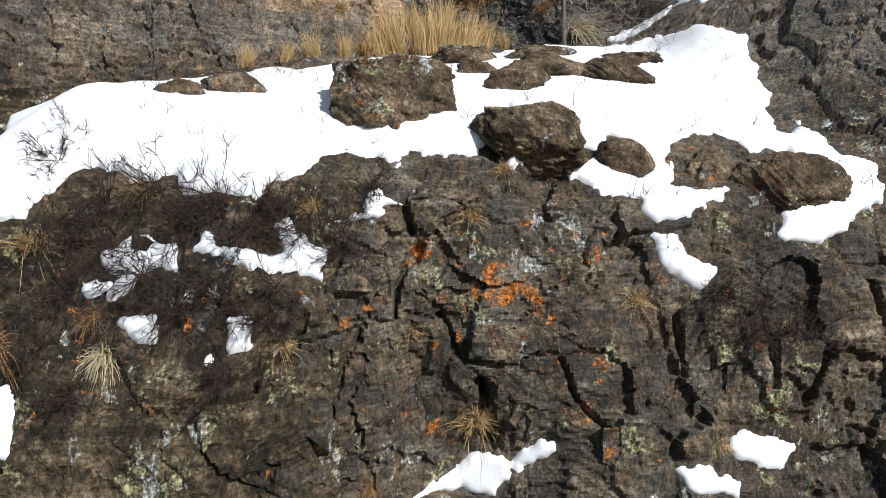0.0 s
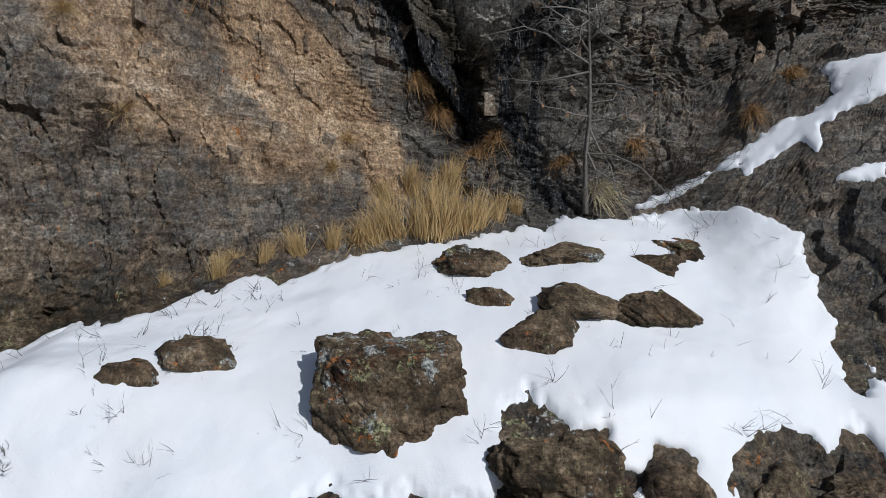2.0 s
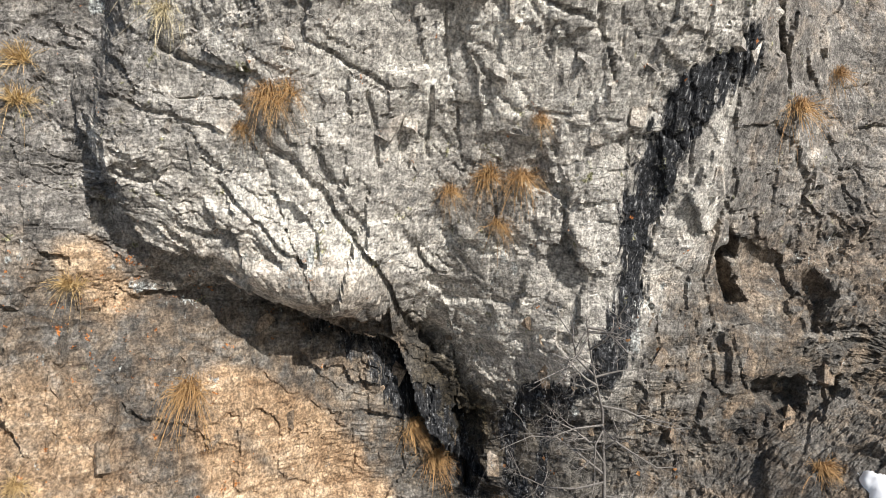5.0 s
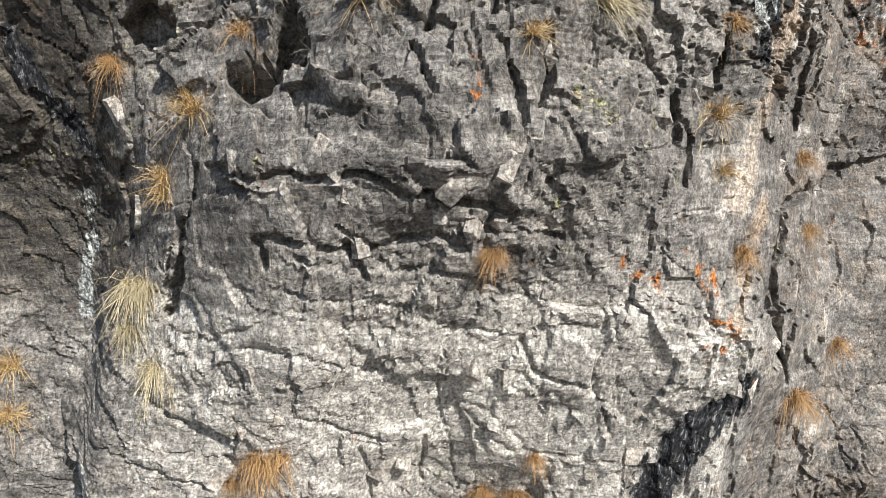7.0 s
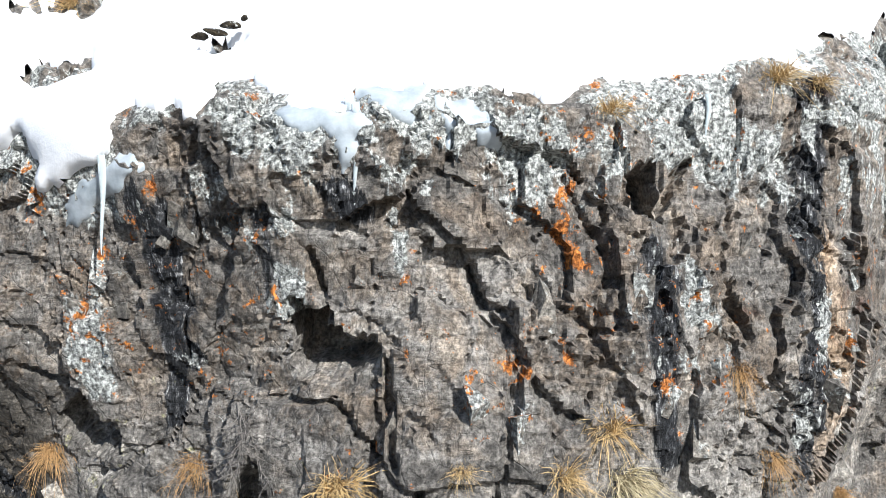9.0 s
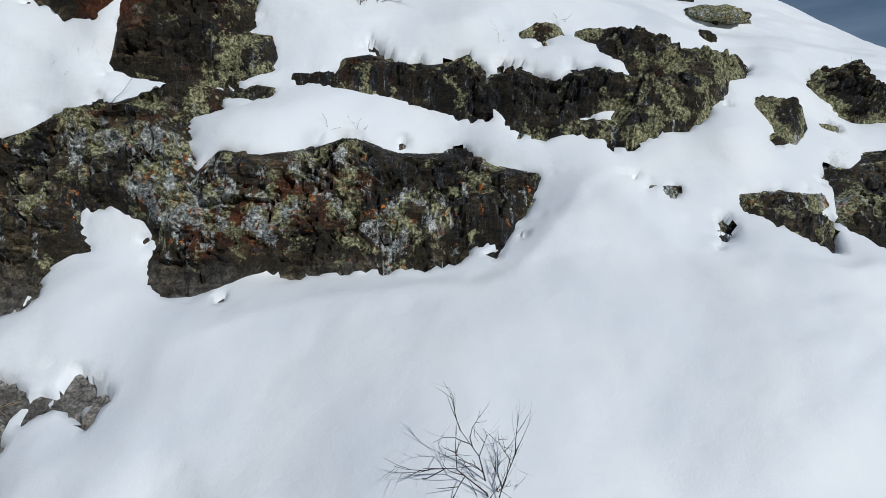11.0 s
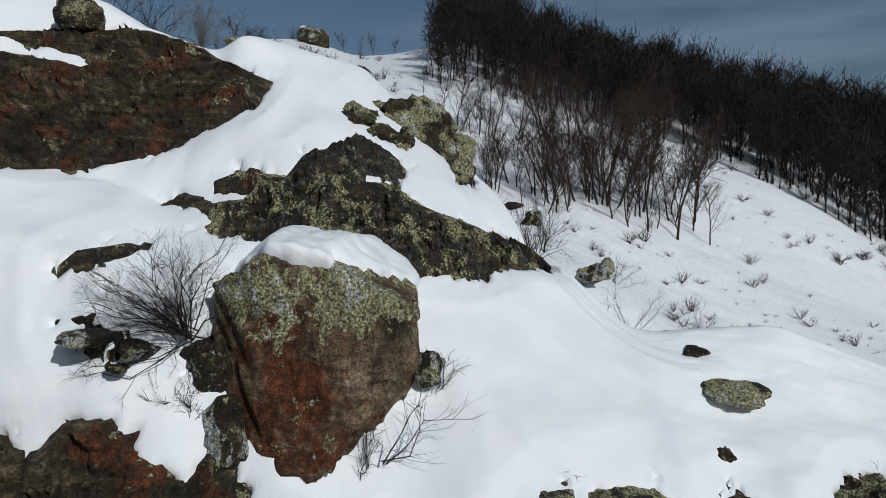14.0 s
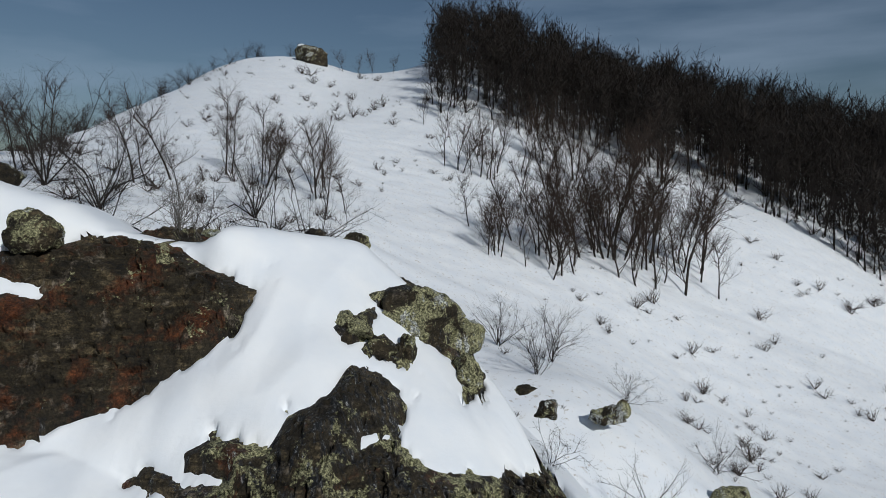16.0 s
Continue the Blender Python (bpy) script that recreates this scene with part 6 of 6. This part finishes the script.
for k in range(16):
    at = ends[rng.integers(len(ends))]
    w, h = rng.uniform(0.02, 0.035), rng.uniform(0.04, 0.07)
    leaf = raw_mesh("leaf", [(0, 0, 0), (-w, 0.008, -0.4 * h), (0, -0.012, -0.5 * h), (w, 0.008, -0.4 * h), (0, 0.01, -h)], [(0, 1, 2), (0, 2, 3), (1, 4, 2), (2, 4, 3)])
    part("leaf", leaf, LEAF_DRY, ledge_tree).matrix_local = pose(*at, rng.uniform(-40, 40), rng.uniform(-40, 40), rng.uniform(0, 360))
tagged(ledge_tree, "slender leafless grey tree growing before the rock wall", "tree")

# Stones that stand out of the snow on the ledge: middle, half sizes.
LEDGE_STONES = [(0.26, 8.19, 6.32, 0.41, 0.30, 0.25), (1.10, 8.35, 6.43, 0.52, 0.30, 0.17), (2.15, 8.40, 6.33, 0.50, 0.30, 0.21), (2.81, 8.82, 6.44, 0.43, 0.30,
    0.28), (1.22, 7.33, 6.01, 0.35, 0.25, 0.21), (1.91, 7.37, 5.94, 0.40, 0.25, 0.22), (0.83, 6.97, 5.83, 0.34, 0.25, 0.25), (0.41, 7.55, 6.05, 0.27,
    0.15, 0.12), (-2.08, 6.70, 5.61, 0.31, 0.25, 0.20), (-2.56, 6.42, 5.49, 0.29, 0.20, 0.17), (-2.74, 5.86, 4.90, 0.22, 0.20, 0.14), (0.77, 5.81,
    5.05, 0.48, 0.30, 0.37), (2.42, 6.03, 4.79, 0.27, 0.25, 0.30), (2.99, 5.89, 4.57, 0.47, 0.35, 0.37), (1.64, 5.92, 4.90, 0.25, 0.20, 0.20), (-1.48,
    6.07, 5.21, 0.06, 0.08, 0.05), (-1.33, 6.01, 5.16, 0.07, 0.08, 0.02)]
SPECKS = [(-1.59, 8.12, 19.98, 0.08, 0.06, 0.035), (-1.47, 8.12, 20.03, 0.07, 0.05, 0.035), (-1.69, 8.1, 19.94, 0.06, 0.05, 0.035), (-1.36, 8.12, 20.08, 0.03, 0.03, 0.025)]
for k, (x, y, z, a, b, c) in enumerate(LEDGE_STONES + SPECKS):
    boulder((x, y, z - (0.09 if y < 6.2 else 0.02)), (a, b, 0.85 * c), 200 + k, "brown" if a > 0.13 else "dark", "flat brown lichened stone standing out of the ledge snow", (18, random.uniform(-6, 10), random.uniform(-12, 12)), 6 if a > 0.35 else 4, 1.6, "stones on the ledge")

# Icicles and glazed ice below the snow's edge.
def icicle(x, z, long, wide, seed):
    rng = np.random.default_rng(seed)
    rings, sides = 14, 8
    pts = []
    for i in range(rings):
        t = i / (rings - 1)
        r = wide * (1 - t) ** 0.8 * (1 + 0.18 * math.sin(9 * t + seed)) + 0.003
        for k in range(sides):
            a = math.tau * k / sides
            pts.append((r * math.cos(a) + 0.01 * math.sin(5 * t), 0.6 * r * math.sin(a), -long * t))
    faces = [(i * sides + k, i * sides + (k + 1) % sides, (i + 1) * sides + (k + 1) % sides, (i + 1) * sides + k) for i in range(rings - 1) for k in range(sides)]
    ob = part("icicle", raw_mesh("icicle", pts, faces), ICE)
    ob.matrix_world = Matrix.Translation(on_face(x, z) + Vector((0, -0.03, 0.05)))
    return tagged(ob, "pale icicle hanging over the cliff's edge", "icicle", "icicles at the cliff's edge")


for k, (x, z, long, wide) in enumerate([(-2.28, 18.95, 0.7, 0.026), (-0.5, 19.3, 0.5, 0.03), (-0.44, 19.25, 0.65, 0.022), (2.0, 19.4, 0.3, 0.022)]):
    icicle(x, z, long, wide, k)

# Thin dry stems that poke through the snow of the ledge and the slope.
stems = Wood()
rng = np.random.default_rng(33)
flat_low, flat_top = lowest.reshape(-1), np.minimum(TOP, -STONE).reshape(-1)
chosen = np.r_[rng.choice(np.flatnonzero(flat_low > 0.03), 150), rng.choice(np.flatnonzero((flat_top > 0.05) & (FZ.reshape(-1) > 22.8) & (FY.reshape(-1) < 14)), 60)]
for i in chosen:
    for _ in range(rng.integers(1, 4)):
        w = np.array((rng.normal() * 0.6, -0.4 + rng.normal() * 0.4, 0.9))
        stems.branch(rng, FACE_FLAT[i], w, rng.uniform(0.12, 0.34), 0.0035, 1, 0.25, (1, 4), 0.0)
tagged(part("dry_stems", stems.mesh("dry_stems"), TWIG_BROWN), "thin dry stems poking through the snow", "stems", kind="stuff")

# Loose-edged slabs and blocks that stand out of the cliff's broken face, alike ones on shared meshes.
SLAB_ZONES = {"low": ((-3.4, 3.6), (2.0, 4.4), (0, 0.1, 0.1, 0.7), (0.36, 0.42, 0.2, 0.2), 60), "wall": ((-4.6, 5.2), (7.2, 10.6), (0.35, 0.1, 0.1, 0.35), (0.15, 0.25, 0, 0), 70),
              "bulge": ((-3.2, 4.8), (12.0, 16.8), (0.15, 0.5, 0.15, 0.0), (0.1, 0.15, 0, 0), 110), "crown": ((-3.4, 3.4), (17.0, 18.9), (0, 0.2, 0.3, 0.45), (0.4, 0.56, 0, 0.1), 60)}
rng = np.random.default_rng(5)
for zone, ((x0, x1), (z0, z1), tint, growth, count) in SLAB_ZONES.items():
    shapes = []
    for k in range(7):
        size = 0.045 + 0.014 * k
        p = np.array([(x, y, z) for x in (-1, 1) for y in (-1, 1) for z in (-1, 1)], float)
        p = (p + rng.normal(size=(8, 3)) * 0.28) * size * np.array((0.6, 0.5, 1.15))
        f = np.array([(0, 1, 3, 2), (4, 6, 7, 5), (0, 4, 5, 1), (2, 3, 7, 6), (0, 2, 6, 4), (1, 5, 7, 3)])
        keep = raw_mesh("rock_slab", p, f, True)
        paint(keep, "tint", [np.full(len(p), c) for c in tint])
        paint(keep, "growth", [np.full(len(p), c) for c in growth])
        keep.materials.append(CLIFF_ROCK)
        shapes.append(keep)
    for _ in range(count):
        x, z = rng.uniform(x0, x1), rng.uniform(z0, z1)
        ob = new("rock_slab", shapes[min(int(7 * rng.uniform() ** 1.6), 6)])
        ob.parent = cliff
        ob.matrix_world = Matrix.Translation(on_face(x, z) + Vector((0, 0.045, 0))) @ pose(0, 0, 0, rng.normal() * 12, 14 + rng.normal() * 14, rng.normal() * 25)
